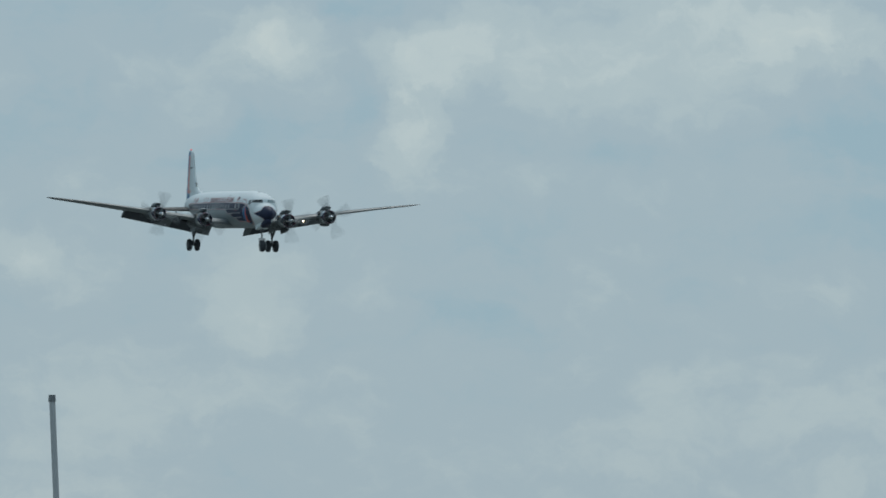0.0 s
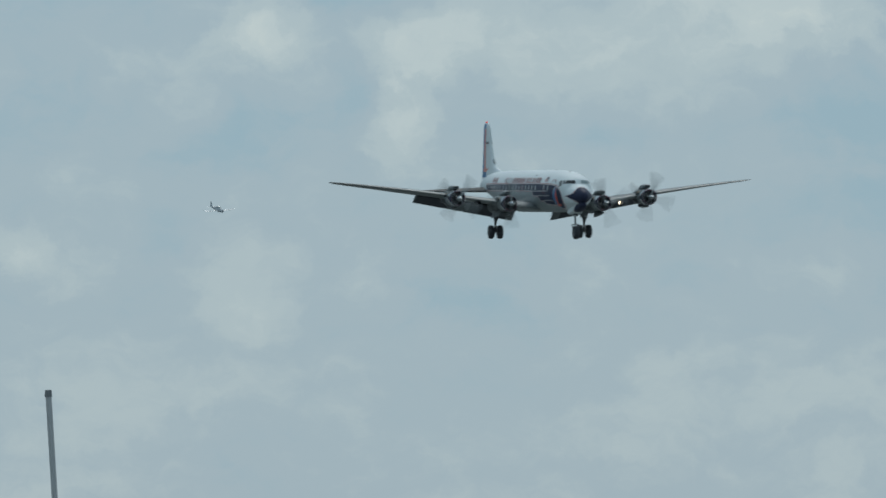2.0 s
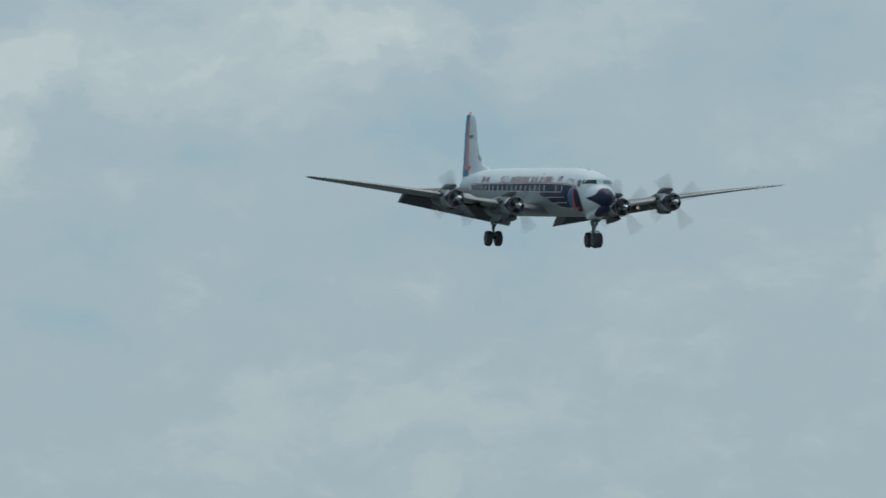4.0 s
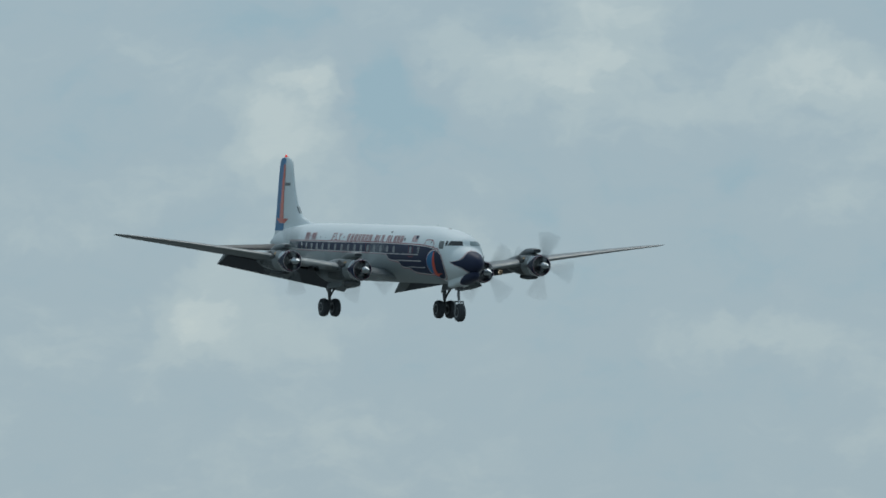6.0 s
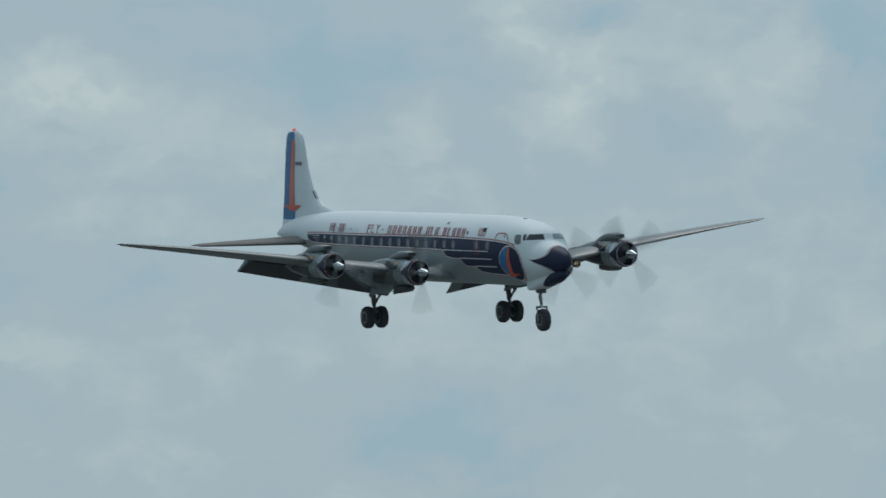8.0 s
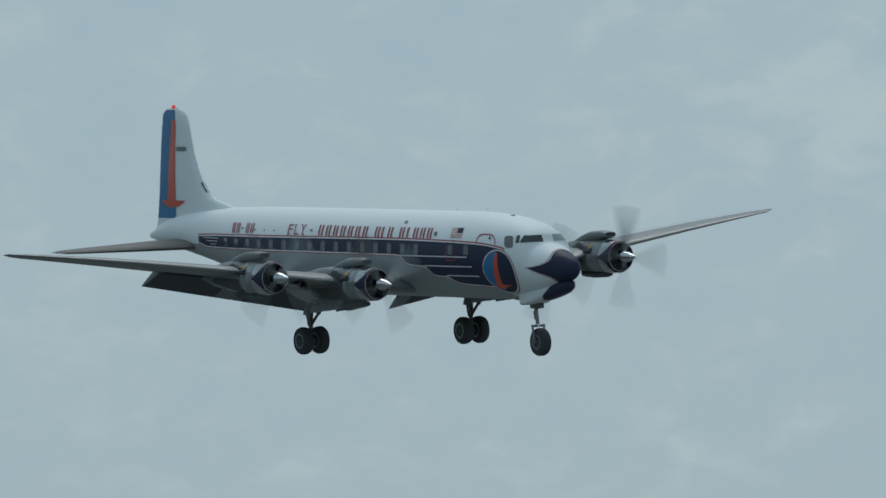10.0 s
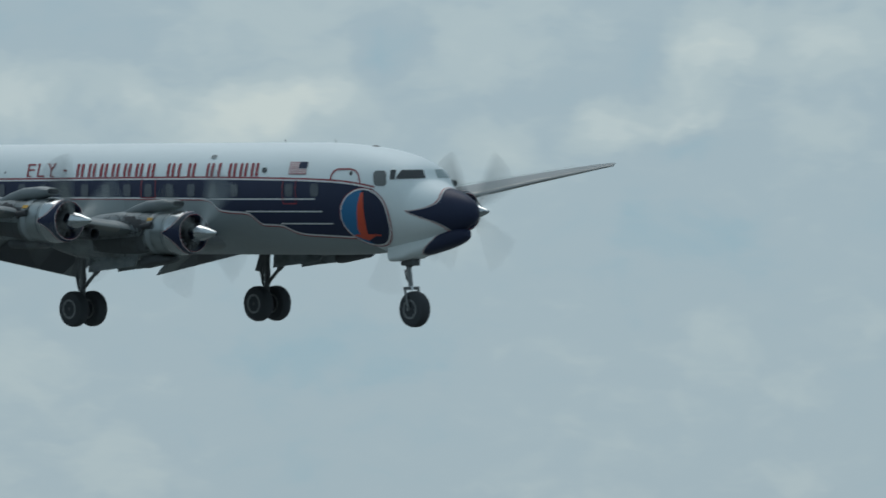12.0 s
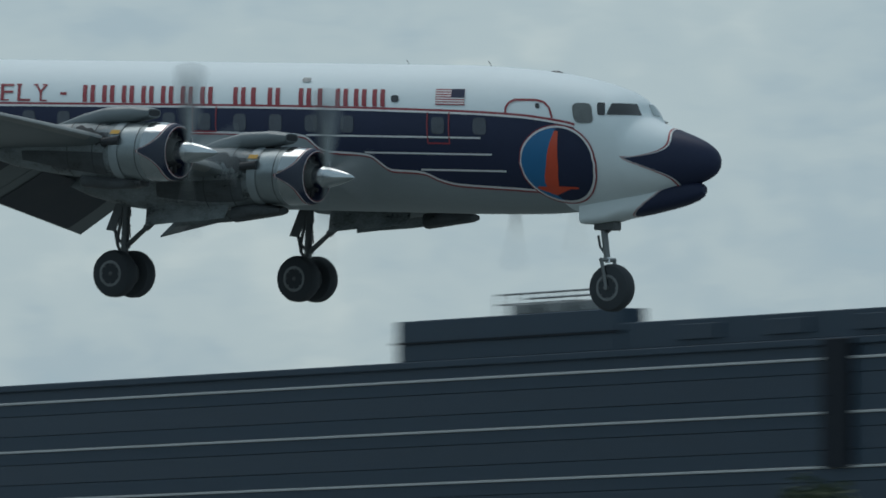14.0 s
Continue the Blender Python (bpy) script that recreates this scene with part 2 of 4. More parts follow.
# ---- materials ----
def material(name, colour, rough=0.5, metal=0.0, vary=0.12, scale=1.5, bump=0.0, coat=0.0, streak=(1, 1, 1), emit=0.0, spec=0.5):
    m = bpy.data.materials.new(name)
    m.use_nodes = True
    nt = m.node_tree
    b = nt.nodes["Principled BSDF"]
    b.inputs["Roughness"].default_value, b.inputs["Metallic"].default_value = rough, metal
    b.inputs["Coat Weight"].default_value = coat
    tc = nt.nodes.new("ShaderNodeTexCoord").outputs["Object"]
    v = vec_node(nt, "MULTIPLY", tc, streak).outputs[0]
    n1, n2 = noise_node(nt, v, scale, 5.0).outputs[0], noise_node(nt, v, scale * 11.0, 3.0).outputs[0]
    k = math_node(nt, "ADD", math_node(nt, "MULTIPLY", math_node(nt, "SUBTRACT", n1, 0.5), 2.0 * vary),
                  math_node(nt, "MULTIPLY", math_node(nt, "SUBTRACT", n2, 0.5), 0.9 * vary))
    k = math_node(nt, "ADD", k, 1.0)
    c = vec_node(nt, "SCALE", (*colour,))
    link(nt, k, c.inputs["Scale"])
    link(nt, c.outputs[0], b.inputs["Base Color"])
    r = math_node(nt, "MULTIPLY", k, rough, clamp=True)
    link(nt, r, b.inputs["Roughness"])
    b.inputs["Specular IOR Level"].default_value = spec
    if bump:
        bn = nt.nodes.new("ShaderNodeBump")
        bn.inputs["Strength"].default_value, bn.inputs["Distance"].default_value = bump, 0.02
        link(nt, n2, bn.inputs["Height"])
        link(nt, bn.outputs[0], b.inputs["Normal"])
    if emit:
        b.inputs["Emission Color"].default_value = (*colour, 1)
        b.inputs["Emission Strength"].default_value = emit
    return m


WHITE = material("white_paint", (0.725, 0.80, 0.82), 0.6, 0, 0.06, 0.7, streak=(0.3, 1, 1))
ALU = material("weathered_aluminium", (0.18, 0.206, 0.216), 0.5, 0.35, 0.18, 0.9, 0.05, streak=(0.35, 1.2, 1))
GLOSS = material("glossy_white_paint", (0.80, 0.81, 0.80), 0.25, 0, 0.04, 0.7, coat=0.5)
SMOKED = material("smoked_metal", (0.072, 0.082, 0.088), 0.7, 0.1, 1.4, 3.0, 0.15, streak=(0.5, 1, 1))
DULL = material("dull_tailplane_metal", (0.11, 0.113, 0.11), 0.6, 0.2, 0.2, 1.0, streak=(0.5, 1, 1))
BELLY = material("grey_belly_metal", (0.305, 0.35, 0.367), 0.5, 0.3, 0.14, 0.8, 0.05, streak=(0.25, 1, 1))
POLISHED = material("polished_cowl_metal", (0.43, 0.47, 0.49), 0.16, 1.0, 0.22, 2.5, streak=(0.5, 1, 1))
BRUSHED = material("brushed_cowl_metal", (0.30, 0.345, 0.36), 0.40, 0.8, 0.25, 3.0, streak=(0.5, 1, 1))
MIRROR = material("bright_spinner_metal", (0.52, 0.56, 0.58), 0.15, 1.0, 0.12, 3.0)
# grey base colour carries the sky's reflection in the side window
SHEEN_PANE = material("sky_sheen_side_glass", (0.10, 0.112, 0.112), 0.10, 0, 0.35, 3.0, coat=0.5)
GRIMY = material("sooty_nacelle_metal", (0.180, 0.208, 0.218), 0.5, 0.35, 1.5, 2.6, 0.15, streak=(0.5, 1, 1))
# one black for real soot, seams and the painted shade of openings
SOOT_SHADE = material("soot_and_shade_black", (0.036, 0.040, 0.045), 0.75, 0, 0.3, 2.0)
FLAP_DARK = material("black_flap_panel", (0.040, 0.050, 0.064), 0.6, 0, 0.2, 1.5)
NAVY = material("navy_paint", (0.027, 0.035, 0.070), 0.5, 0, 0.15, 1.0, spec=0.16)
BLUE = material("bright_blue_paint", (0.016, 0.155, 0.34), 0.45, 0, 0.08, 1.0)
ORANGE = material("orange_red_paint", (0.62, 0.075, 0.03), 0.35, 0, 0.08, 1.0, coat=0.2)
RED = material("dark_red_paint", (0.27, 0.028, 0.040), 0.4, 0, 0.1, 2.0)
PALE = material("white_line_paint", (0.70, 0.70, 0.70), 0.4, 0, 0.05, 2.0)
GLASS = material("dark_cockpit_glass", (0.012, 0.016, 0.020), 0.08, 0, 0.2, 2.0, coat=0.6)
PANE = material("cabin_window_glass", (0.045, 0.056, 0.074), 0.15, 0, 0.35, 3.0, coat=0.25)
# pale base colour stands in for sky reflected in the glass
CLEAR = material("sky_sheen_glass", (0.26, 0.33, 0.34), 0.08, 0, 0.25, 2.0, coat=0.8)
RUBBER = material("tyre_rubber", (0.040, 0.047, 0.054), 0.8, 0, 0.25, 4.0, 0.1)
CASE = material("engine_case_metal", (0.10, 0.105, 0.11), 0.5, 0.4, 0.4, 5.0, 0.3)
HUB = material("wheel_hub_metal", (0.20, 0.215, 0.22), 0.5, 0.5, 0.3, 6.0)
STRUT = material("gear_strut_metal", (0.10, 0.11, 0.115), 0.45, 0.5, 0.3, 4.0)
OLEO = material("chromed_oleo_metal", (0.55, 0.57, 0.58), 0.2, 1.0, 0.1, 4.0)
BLADE = material("propeller_blade_metal", (0.28, 0.31, 0.315), 0.4, 0.5, 0.1, 3.0)
EDGE = material("dull_edge_metal", (0.27, 0.28, 0.275), 0.45, 0.5, 0.15, 2.0)
YELLOW = material("yellow_marking", (0.55, 0.30, 0.03), 0.5, 0, 0.15, 4.0)
LAMP = material("landing_light_glow", (1.0, 0.86, 0.60), 0.3, 0, 0.0, 1.0, emit=10.0)
BEACON = material("red_beacon_glass", (0.75, 0.06, 0.04), 0.3, 0, 0.0, 1.0, emit=0.5)
# distance haze mixed into the far aircraft's body colour
HAZE = material("haze_tinted_grey", (0.42, 0.47, 0.50), 0.5, 0, 0.06, 1.0)
GRASS = material("airfield_ground", (0.135, 0.148, 0.142), 0.9, 0, 0.35, 0.05)
FACADE = material("blue_black_facade_glass", (0.029, 0.049, 0.073), 0.35, 0, 0.18, 0.15, streak=(1, 1, 3), spec=0.15)
FACADE_B = material("dark_spandrel_panel", (0.037, 0.059, 0.084), 0.5, 0, 0.15, 0.2, spec=0.15)
SHAFT = material("black_shaft_cladding", (0.014, 0.018, 0.025), 0.6, 0, 0.15, 0.3, spec=0.1)
LEDGE = material("pale_concrete_ledge", (0.42, 0.44, 0.45), 0.7, 0, 0.12, 0.6)
ROOFM = material("grey_roof_gravel", (0.16, 0.165, 0.17), 0.9, 0, 0.2, 0.8)
STEEL = material("galvanised_steel", (0.20, 0.215, 0.22), 0.5, 0.5, 0.15, 3.0)
POLE = material("grey_painted_pole", (0.48, 0.50, 0.51), 0.6, 0.1, 0.15, 2.0)
BARK = material("tree_bark", (0.09, 0.07, 0.05), 0.9, 0, 0.3, 3.0)
LEAF = material("dark_foliage", (0.035, 0.055, 0.022), 0.7, 0, 0.4, 1.5)
GREEN = material("dark_green_enamel", (0.020, 0.050, 0.038), 0.5, 0, 0.15, 2.0)


# ---- mesh helpers ----
def spline(xs, ys):
    """A smooth curve through the stations (cubic, monotone between neighbours)."""
    xs, ys = np.array(xs, float), np.array(ys, float)
    d = np.diff(ys) / np.diff(xs)
    m = np.zeros(len(xs))
    m[0], m[-1] = d[0], d[-1]
    for i in range(1, len(xs) - 1):
        m[i] = 0.0 if d[i - 1] * d[i] <= 0 else 2 * d[i - 1] * d[i] / (d[i - 1] + d[i])

    def f(x):
        x = min(max(x, xs[0]), xs[-1])
        i = min(max(int(np.searchsorted(xs, x)) - 1, 0), len(xs) - 2)
        h = xs[i + 1] - xs[i]
        t = (x - xs[i]) / h
        return float(ys[i] * (2 * t**3 - 3 * t**2 + 1) + ys[i + 1] * (3 * t**2 - 2 * t**3)
                     + m[i] * h * (t**3 - 2 * t**2 + t) + m[i + 1] * h * (t**3 - t**2))

    return f


def finish(bm, name, mats, parent=None, label="", smooth=True, angle=35):
    bmesh.ops.recalc_face_normals(bm, faces=bm.faces)
    me = bpy.data.meshes.new(name)
    bm.to_mesh(me)
    bm.free()
    for m in mats if isinstance(mats, (list, tuple)) else [mats]:
        me.materials.append(m)
    if smooth:
        for p in me.polygons:
            p.use_smooth = True
        me.set_sharp_from_angle(angle=radians(angle))
    ob = new(name, me)
    ob.parent = parent
    if label:
        tagged(ob, label)
    return ob


def part(name, bm, mats, parent, label="", smooth=True, angle=35):
    return finish(bm, name, mats, parent, label, smooth, angle)


def loft(bm, rings, closed=True, caps=True):
    vs = [[bm.verts.new(p) for p in r] for r in rings]
    n = len(vs[0])
    faces = []
    for a, b in zip(vs, vs[1:]):
        for i in range(n if closed else n - 1):
            j = (i + 1) % n
            faces.append(bm.faces.new((a[i], a[j], b[j], b[i])))
    if caps and closed:
        bm.faces.new(vs[0])
        bm.faces.new(vs[-1])
    return faces


def ring(cx, cy, cz, ry, rz, n=24, power=2.0, axis="x"):
    out = []
    for i in range(n):
        a = 2 * math.pi * i / n
        c, s = math.cos(a), math.sin(a)
        c, s = math.copysign(abs(c) ** (2 / power), c), math.copysign(abs(s) ** (2 / power), s)
        out.append((cx, cy + ry * c, cz + rz * s) if axis == "x" else (cx + ry * c, cy, cz + rz * s))
    return out


def tube(bm, a, b, r1, r2=None, n=10):
    a, b = Vector(a), Vector(b)
    r2 = r1 if r2 is None else r2
    q = (b - a).to_track_quat("Z", "Y")
    rings = []
    for p, r in ((a, r1), (b, r2)):
        rings.append([p + q @ Vector((r * math.cos(2 * math.pi * i / n), r * math.sin(2 * math.pi * i / n), 0)) for i in range(n)])
    loft(bm, rings)


def box(bm, lo, hi, m=None, bevel=0.0):
    r = bmesh.ops.create_cube(bm, size=1.0)
    vs = r["verts"]
    for v in vs:
        v.co = Vector([(lo[k] + hi[k]) / 2 + v.co[k] * (hi[k] - lo[k]) for k in range(3)])
    if bevel:
        es = list({e for v in vs for e in v.link_edges})
        vs = bmesh.ops.bevel(bm, geom=es, offset=bevel, segments=1, affect="EDGES")["verts"]
    if m is not None:
        bmesh.ops.transform(bm, matrix=m, verts=list({v for v in vs}))


def thing(name, label, category, m=None, group="", kind=""):
    ob = new(name)
    ob.empty_display_size = 1.0
    if m is not None:
        ob.matrix_basis = m
    return tagged(ob, label, category, group, kind)


# ---- ground ----
def build_ground():
    bm = bmesh.new()
    n = 96
    rings = []
    for r in (20, 120, 500, 1500, 4800):
        rings.append([(r * math.cos(2 * math.pi * i / n), r * math.sin(2 * math.pi * i / n), 0) for i in range(n)])
    loft(bm, rings, caps=False)
    c = bm.verts.new((0, 0, 0))
    bm.verts.ensure_lookup_table()
    for i in range(n):
        bm.faces.new((c, bm.verts[i], bm.verts[(i + 1) % n]))
    tagged(finish(bm, "ground", GRASS, smooth=False), "flat dull green airfield grass reaching the horizon", "ground", kind="structure")


build_ground()

# ---- the airliner: x ahead from the nose tip, y to its left wing, z up ----
f_top = spline([0, .05, .2, .5, 1.14, 1.7, 1.93, 2.02, 2.12, 2.26, 2.5, 2.86, 3.2, 3.7, 4.3, 5.4, 7, 10, 22, 25, 28, 31, 32.6],
               [-.05, .12, .28, .44, .66, .85, .94, 1.05, 1.25, 1.38, 1.52, 1.645, 1.735, 1.835, 1.93, 2.03, 2.09, 2.09, 2.07, 2.02, 1.85, 1.44, .86])
f_bot = spline([0, .05, .2, .5, .72, 1.5, 2.5, 3.7, 5, 6.5, 19, 22, 25, 28, 31, 32.6],
               [-.05, -.24, -.39, -.53, -.61, -.86, -1.08, -1.26, -1.34, -1.36, -1.35, -1.10, -.62, -.08, .40, .66])
f_wid = spline([0, .05, .2, .5, 1, 1.6, 2.5, 3.5, 4.5, 6, 8, 20, 23, 26, 29, 31.5, 32.6],
               [0.005, .165, .295, .455, .70, .97, 1.25, 1.44, 1.55, 1.64, 1.66, 1.64, 1.45, 1.10, .68, .30, .05])


f_pow = spline([0, 1.4, 1.9, 2.4, 3.2, 4.5, 6.0, 32.6], [2.0, 2.05, 2.2, 2.4, 2.4, 2.2, 2.0, 2.0])


def hull(s, a, off=0.0):
    """The skin at s metres behind the nose; a: radians up from the right wing's side."""
    t, b, w = f_top(s), f_bot(s), f_wid(s)
    c, d = math.cos(a), math.sin(a)
    if d > 0:
        k = 2 / f_pow(s)
        c, d = math.copysign(abs(c) ** k, c), d**k
    return (-s, -(w + off) * c, (t + b) / 2 + ((t - b) / 2 + off) * d)


def side(s, z, sign=-1, off=0.012):
    """The skin's point at height z, on the right (-1) or left (1) flank, off metres proud."""
    t, b, w = f_top(s), f_bot(s), f_wid(s)
    u = min(max((z - (t + b) / 2) / ((t - b) / 2), -0.995), 0.995)
    n = f_pow(s) if u > 0 else 2.0
    y = (1 - abs(u) ** n) ** (1 / n)
    return (-s, sign * (w * y + off * max(y, .3)), z + off * u)


def decal(bm, stations, low, high, sign=-1, rows=6, off=0.012):
    """A painted field on the flank between two heights that run along the hull."""
    grid = [[bm.verts.new(side(s, low(s) + (high(s) - low(s)) * k / rows, sign, off)) for k in range(rows + 1)] for s in stations]
    for a, b in zip(grid, grid[1:]):
        for k in range(rows):
            bm.faces.new((a[k], a[k + 1], b[k + 1], b[k]))


LEAN = 0.40  # marks on the upper flank lean back with height


def lay(bm, ss, zs, sign, off, lean, pivot):
    """Faces on the flank over stations ss; zs gives each station's heights."""
    grid = [[bm.verts.new(side(s + lean * (z - pivot), z, sign, off)) for z in zs(s)] for s in ss]
    for a, b in zip(grid, grid[1:]):
        for k in range(len(a) - 1):
            bm.faces.new((a[k], a[k + 1], b[k + 1], b[k]))


def patch(bm, s0, s1, z0, z1, sign, off=0.016, n=2, rows=3, lean=0.0, pivot=1.26):
    lay(bm, [s0 + (s1 - s0) * i / n for i in range(n + 1)], lambda s: [z0 + (z1 - z0) * k / rows for k in range(rows + 1)], sign, off, lean, pivot)


def rounded(bm, s0, s1, z0, z1, r, sign, off, rows=4, lean=0.0, pivot=1.26):
    """A pane with rounded corners on the flank."""
    def heights(s):
        d = max(0.0, r - min(s - s0, s1 - s))
        cut = r - math.sqrt(max(0.0, r * r - d * d))
        return [z0 + cut + (z1 - z0 - 2 * cut) * j / rows for j in range(rows + 1)]
    lay(bm, [s0 + (s1 - s0) * (1 - math.cos(math.pi * k / 8)) / 2 for k in range(9)], heights, sign, off, lean, pivot)


plane = thing("airliner", "white and navy four-engined propeller airliner with gear and flaps down", "aeroplane")
low_edge = spline([5.0, 6.28, 6.7, 7.15, 7.5, 8.0, 8.58, 8.9, 9.4, 9.9, 10.4, 10.8, 26.3, 27.2],
                  [-.74, -.68, -.60, -.43, -.40, -.385, -.06, -.02, 0.0, .05, .36, .40, .46, .62])
low_front = spline([2.4, 3.4, 4.3, 5.0, 5.001], [-.74, -.78, -.77, -.74, -.74])
top_edge = spline([2.2, 2.6, 3.2, 3.7, 4.4, 5.5, 7, 11, 20, 25, 27.2], [.15, .45, .68, .76, .84, .895, .93, .97, .93, .91, .86])


def low_line(s):
    return low_edge(s) if s >= 5.0 else low_front(s)


def build_fuselage():
    bm = bmesh.new()
    n = 112
    ss = sorted({round(v, 3) for v in [0.0, .02, .05, .1, .2, .35, .5, .72, .95, 1.2, 1.5] + list(np.arange(1.65, 1.9, .06)) + list(np.arange(1.9, 2.4, .025)) + list(np.arange(2.4, 5.4, .06)) + list(np.arange(5.4, 8, .25)) + list(np.arange(8, 19, 1.0)) + list(np.arange(19, 32.5, .6)) + [32.6]})
    rings = [[hull(s, 2 * math.pi * i / n) for i in range(n)] for s in ss]
    loft(bm, rings)
    for f in bm.faces:
        c = f.calc_center_median()
        s = -c.x
        grey = s > 3.6 and c.z < (0.55 if s > 10 else low_line(s) + 0.12)
        if 3.6 < s < 5.0:
            grey = s > 3.7 and c.z < low_line(s) + .08
        f.material_index = 1 if grey else 0
    fus = part("fuselage", bm, [WHITE, BELLY], plane, "white-topped fuselage with bare grey metal belly")
    xs_band = list(np.arange(3.1, 11.2, .1)) + list(np.arange(11.5, 26.6, 1.0)) + [26.9, 27.2]
    for sg in (-1, 1):
        bm = bmesh.new()
        decal(bm, xs_band, low_line, top_edge, sg, 8)
        part("cheat_line", bm, NAVY, fus, "broad navy stripe along the flank")
        # red and white edging above and below the stripe
        for name, mat, d0, d1, edge in (("pinstripe", PALE, 0.0, .045, top_edge), ("pinstripe", RED, .045, .095, top_edge)):
            bm = bmesh.new()
            decal(bm, xs_band, lambda s: edge(s) + d0, lambda s: edge(s) + d1, sg, 1, .018)
            part(name, bm, mat, fus)
        for mat, d0, d1 in ((PALE, -.035, .012), (RED, -.07, -.035)):
            bm = bmesh.new()
            decal(bm, [s for s in xs_band if s > 4.0], lambda s: low_line(s) + d0, lambda s: low_line(s) + d1, sg, 1, .018)
            part("pinstripe", bm, mat, fus)
        for s0, s1, z in ((5.5, 10.35, .375), (5.2, 8.7, .0), (4.88, 7.2, -.37)):
            bm = bmesh.new()
            patch(bm, s0, s1, z - .02, z + .02, sg, .02, 12, 1)
            part("speed_line", bm, PALE, fus, "thin white line across the navy stripe")
        for k in range(3):
            bm = bmesh.new()
            patch(bm, 25.2 + .1 * k, 26.7 - .35 * k, .80 - .12 * k, .825 - .12 * k, sg, .02, 4, 1)
            part("speed_line", bm, PALE, fus)
        # round emblem: blue segment, orange sweep, white and red rim
        def disc(rx, rz, lo, hi, mat, off, name, cx=3.53, cz=-.175, n=40):
            bm = bmesh.new()
            ts = [lo + (hi - lo) * i / n for i in range(n + 1)]
            st = [cx - rx * t for t in ts]
            def half(s):
                return rz * math.sqrt(max(0.0, 1 - ((s - cx) / rx) ** 2))
            decal(bm, st, lambda s: cz - half(s) - .001, lambda s: cz + half(s) + .001, sg, 26, off)
            return part(name, bm, mat, fus)
        disc(.98, .89, -1, 1, RED, .022, "emblem_rim")
        disc(.95, .862, -1, 1, PALE, .026, "emblem_rim")
        disc(.90, .815, -1, 1, NAVY, .030, "emblem_disc")
        cx, cz = 3.53, -.175
        sweep_back = spline([-.80, -.62, -.45, 0.0, .25, .55, .74, .81], [.12, .30, .39, .26, .21, .12, .05, .02])
        sweep_front = spline([-.62, -.50, -.30, 0.0, .40, .74], [.10, .07, .02, -.04, -.05, -.05])

        def field(name, mat, z0, z1, aft, fore, off, n=22):
            bm = bmesh.new()
            grid = []
            for i in range(n + 1):
                z = z0 + (z1 - z0) * i / n
                s0, s1 = aft(z), fore(z)
                grid.append([bm.verts.new(side(s0 + (s1 - s0) * j / 5, cz + z, sg, off)) for j in range(6)])
            for a, b in zip(grid, grid[1:]):
                for j in range(5):
                    bm.faces.new((a[j], a[j + 1], b[j + 1], b[j]))
            part(name, bm, mat, fus)

        def rim(z):
            return cx + .90 * math.sqrt(max(0.0, 1 - (z / .815) ** 2))
        field("emblem_segment", BLUE, -.80, .80, rim, lambda z: min(rim(z), cx + sweep_back(z)), .034)
        field("emblem_sweep", ORANGE, -.62, .74, lambda z: cx + sweep_back(z), lambda z: cx + sweep_front(z), .038)
        bm = bmesh.new()
        decal(bm, list(np.linspace(cx + .62, cx - .40, 16)), lambda s: cz - .55 - .15 * max(0.0, 1 - abs(s - cx - .22) / .42), lambda s: cz - .50 - .02 * abs(s - cx), sg, 3, .040)
        part("emblem_foot", bm, ORANGE, fus)
        # cabin windows
        for s in [5.55, 6.69] + [9.22 + 1.013 * k for k in range(16)]:
            bm = bmesh.new()
            rounded(bm, s - .18, s + .18, .45, .84, .09, sg, .024, 4, .15, .645)
            part("cabin_window", bm, PANE, fus)
        for s0, s1, z0, z1 in ((6.37, 7.00, .22, .95), (12.92, 13.62, .40, 1.0)):
            bm = bmesh.new()
            w = .035
            patch(bm, s0, s0 + w, z0, z1, sg, .028, 1, 3, .15, .645)
            patch(bm, s1 - w, s1, z0, z1, sg, .028, 1, 3, .15, .645)
            patch(bm, s0, s1, z0, z0 + w, sg, .028, 3, 1, .15, .645)
            part("exit_outline", bm, RED, fus)
        # crew door arch with its small port
        bm = bmesh.new()
        pts = [(5.05, .92), (5.02, 1.08), (4.92, 1.2), (4.75, 1.27), (4.2, 1.27), (4.0, 1.22), (3.88, 1.1), (3.84, .86)]
        for (a0, b0), (a1, b1) in zip(pts, pts[1:]):
            d = Vector((a1 - a0, b1 - b0)).normalized() * .025
            q = [(a0 - d.y, b0 + d.x), (a0 + d.y, b0 - d.x), (a1 + d.y, b1 - d.x), (a1 - d.y, b1 + d.x)]
            bm.faces.new([bm.verts.new(side(s + LEAN * (z - 1.26), z, sg, .022)) for s, z in q])
        part("crew_door_outline", bm, RED, fus)
        for s, z, w, h in ((4.18, 1.14, .055, .06), (8.05, 1.25, .11, .08), (20.4, 1.20, .035, .04), (21.2, 1.20, .035, .04), (22.0, 1.20, .035, .04), (10.6, 1.66, .12, .05)):
            bm = bmesh.new()
            rounded(bm, s - w, s + w, z - h, z + h, min(w, h) * .8, sg, .02, 2, LEAN)
            part("port", bm, GLASS if w < .115 else GRIMY, fus)
        # cockpit glazing, with a white bar between panes
        # the aft pane is lightened in colour as if it mirrored the sky
        for s0, s1, z0, z1, r, mat in ((2.74, 3.20, .76, 1.22, .12, SHEEN_PANE), (2.49, 2.66, .95, 1.24, .04, GLASS)):
            bm = bmesh.new()
            rounded(bm, s0, s1, z0, z1, r, sg, .018, 4, LEAN, (z0 + z1) / 2)
            part("cockpit_window", bm, mat, fus)
        bm = bmesh.new()
        grid = []
        for k in range(5):
            z = .965 + .265 * k / 4
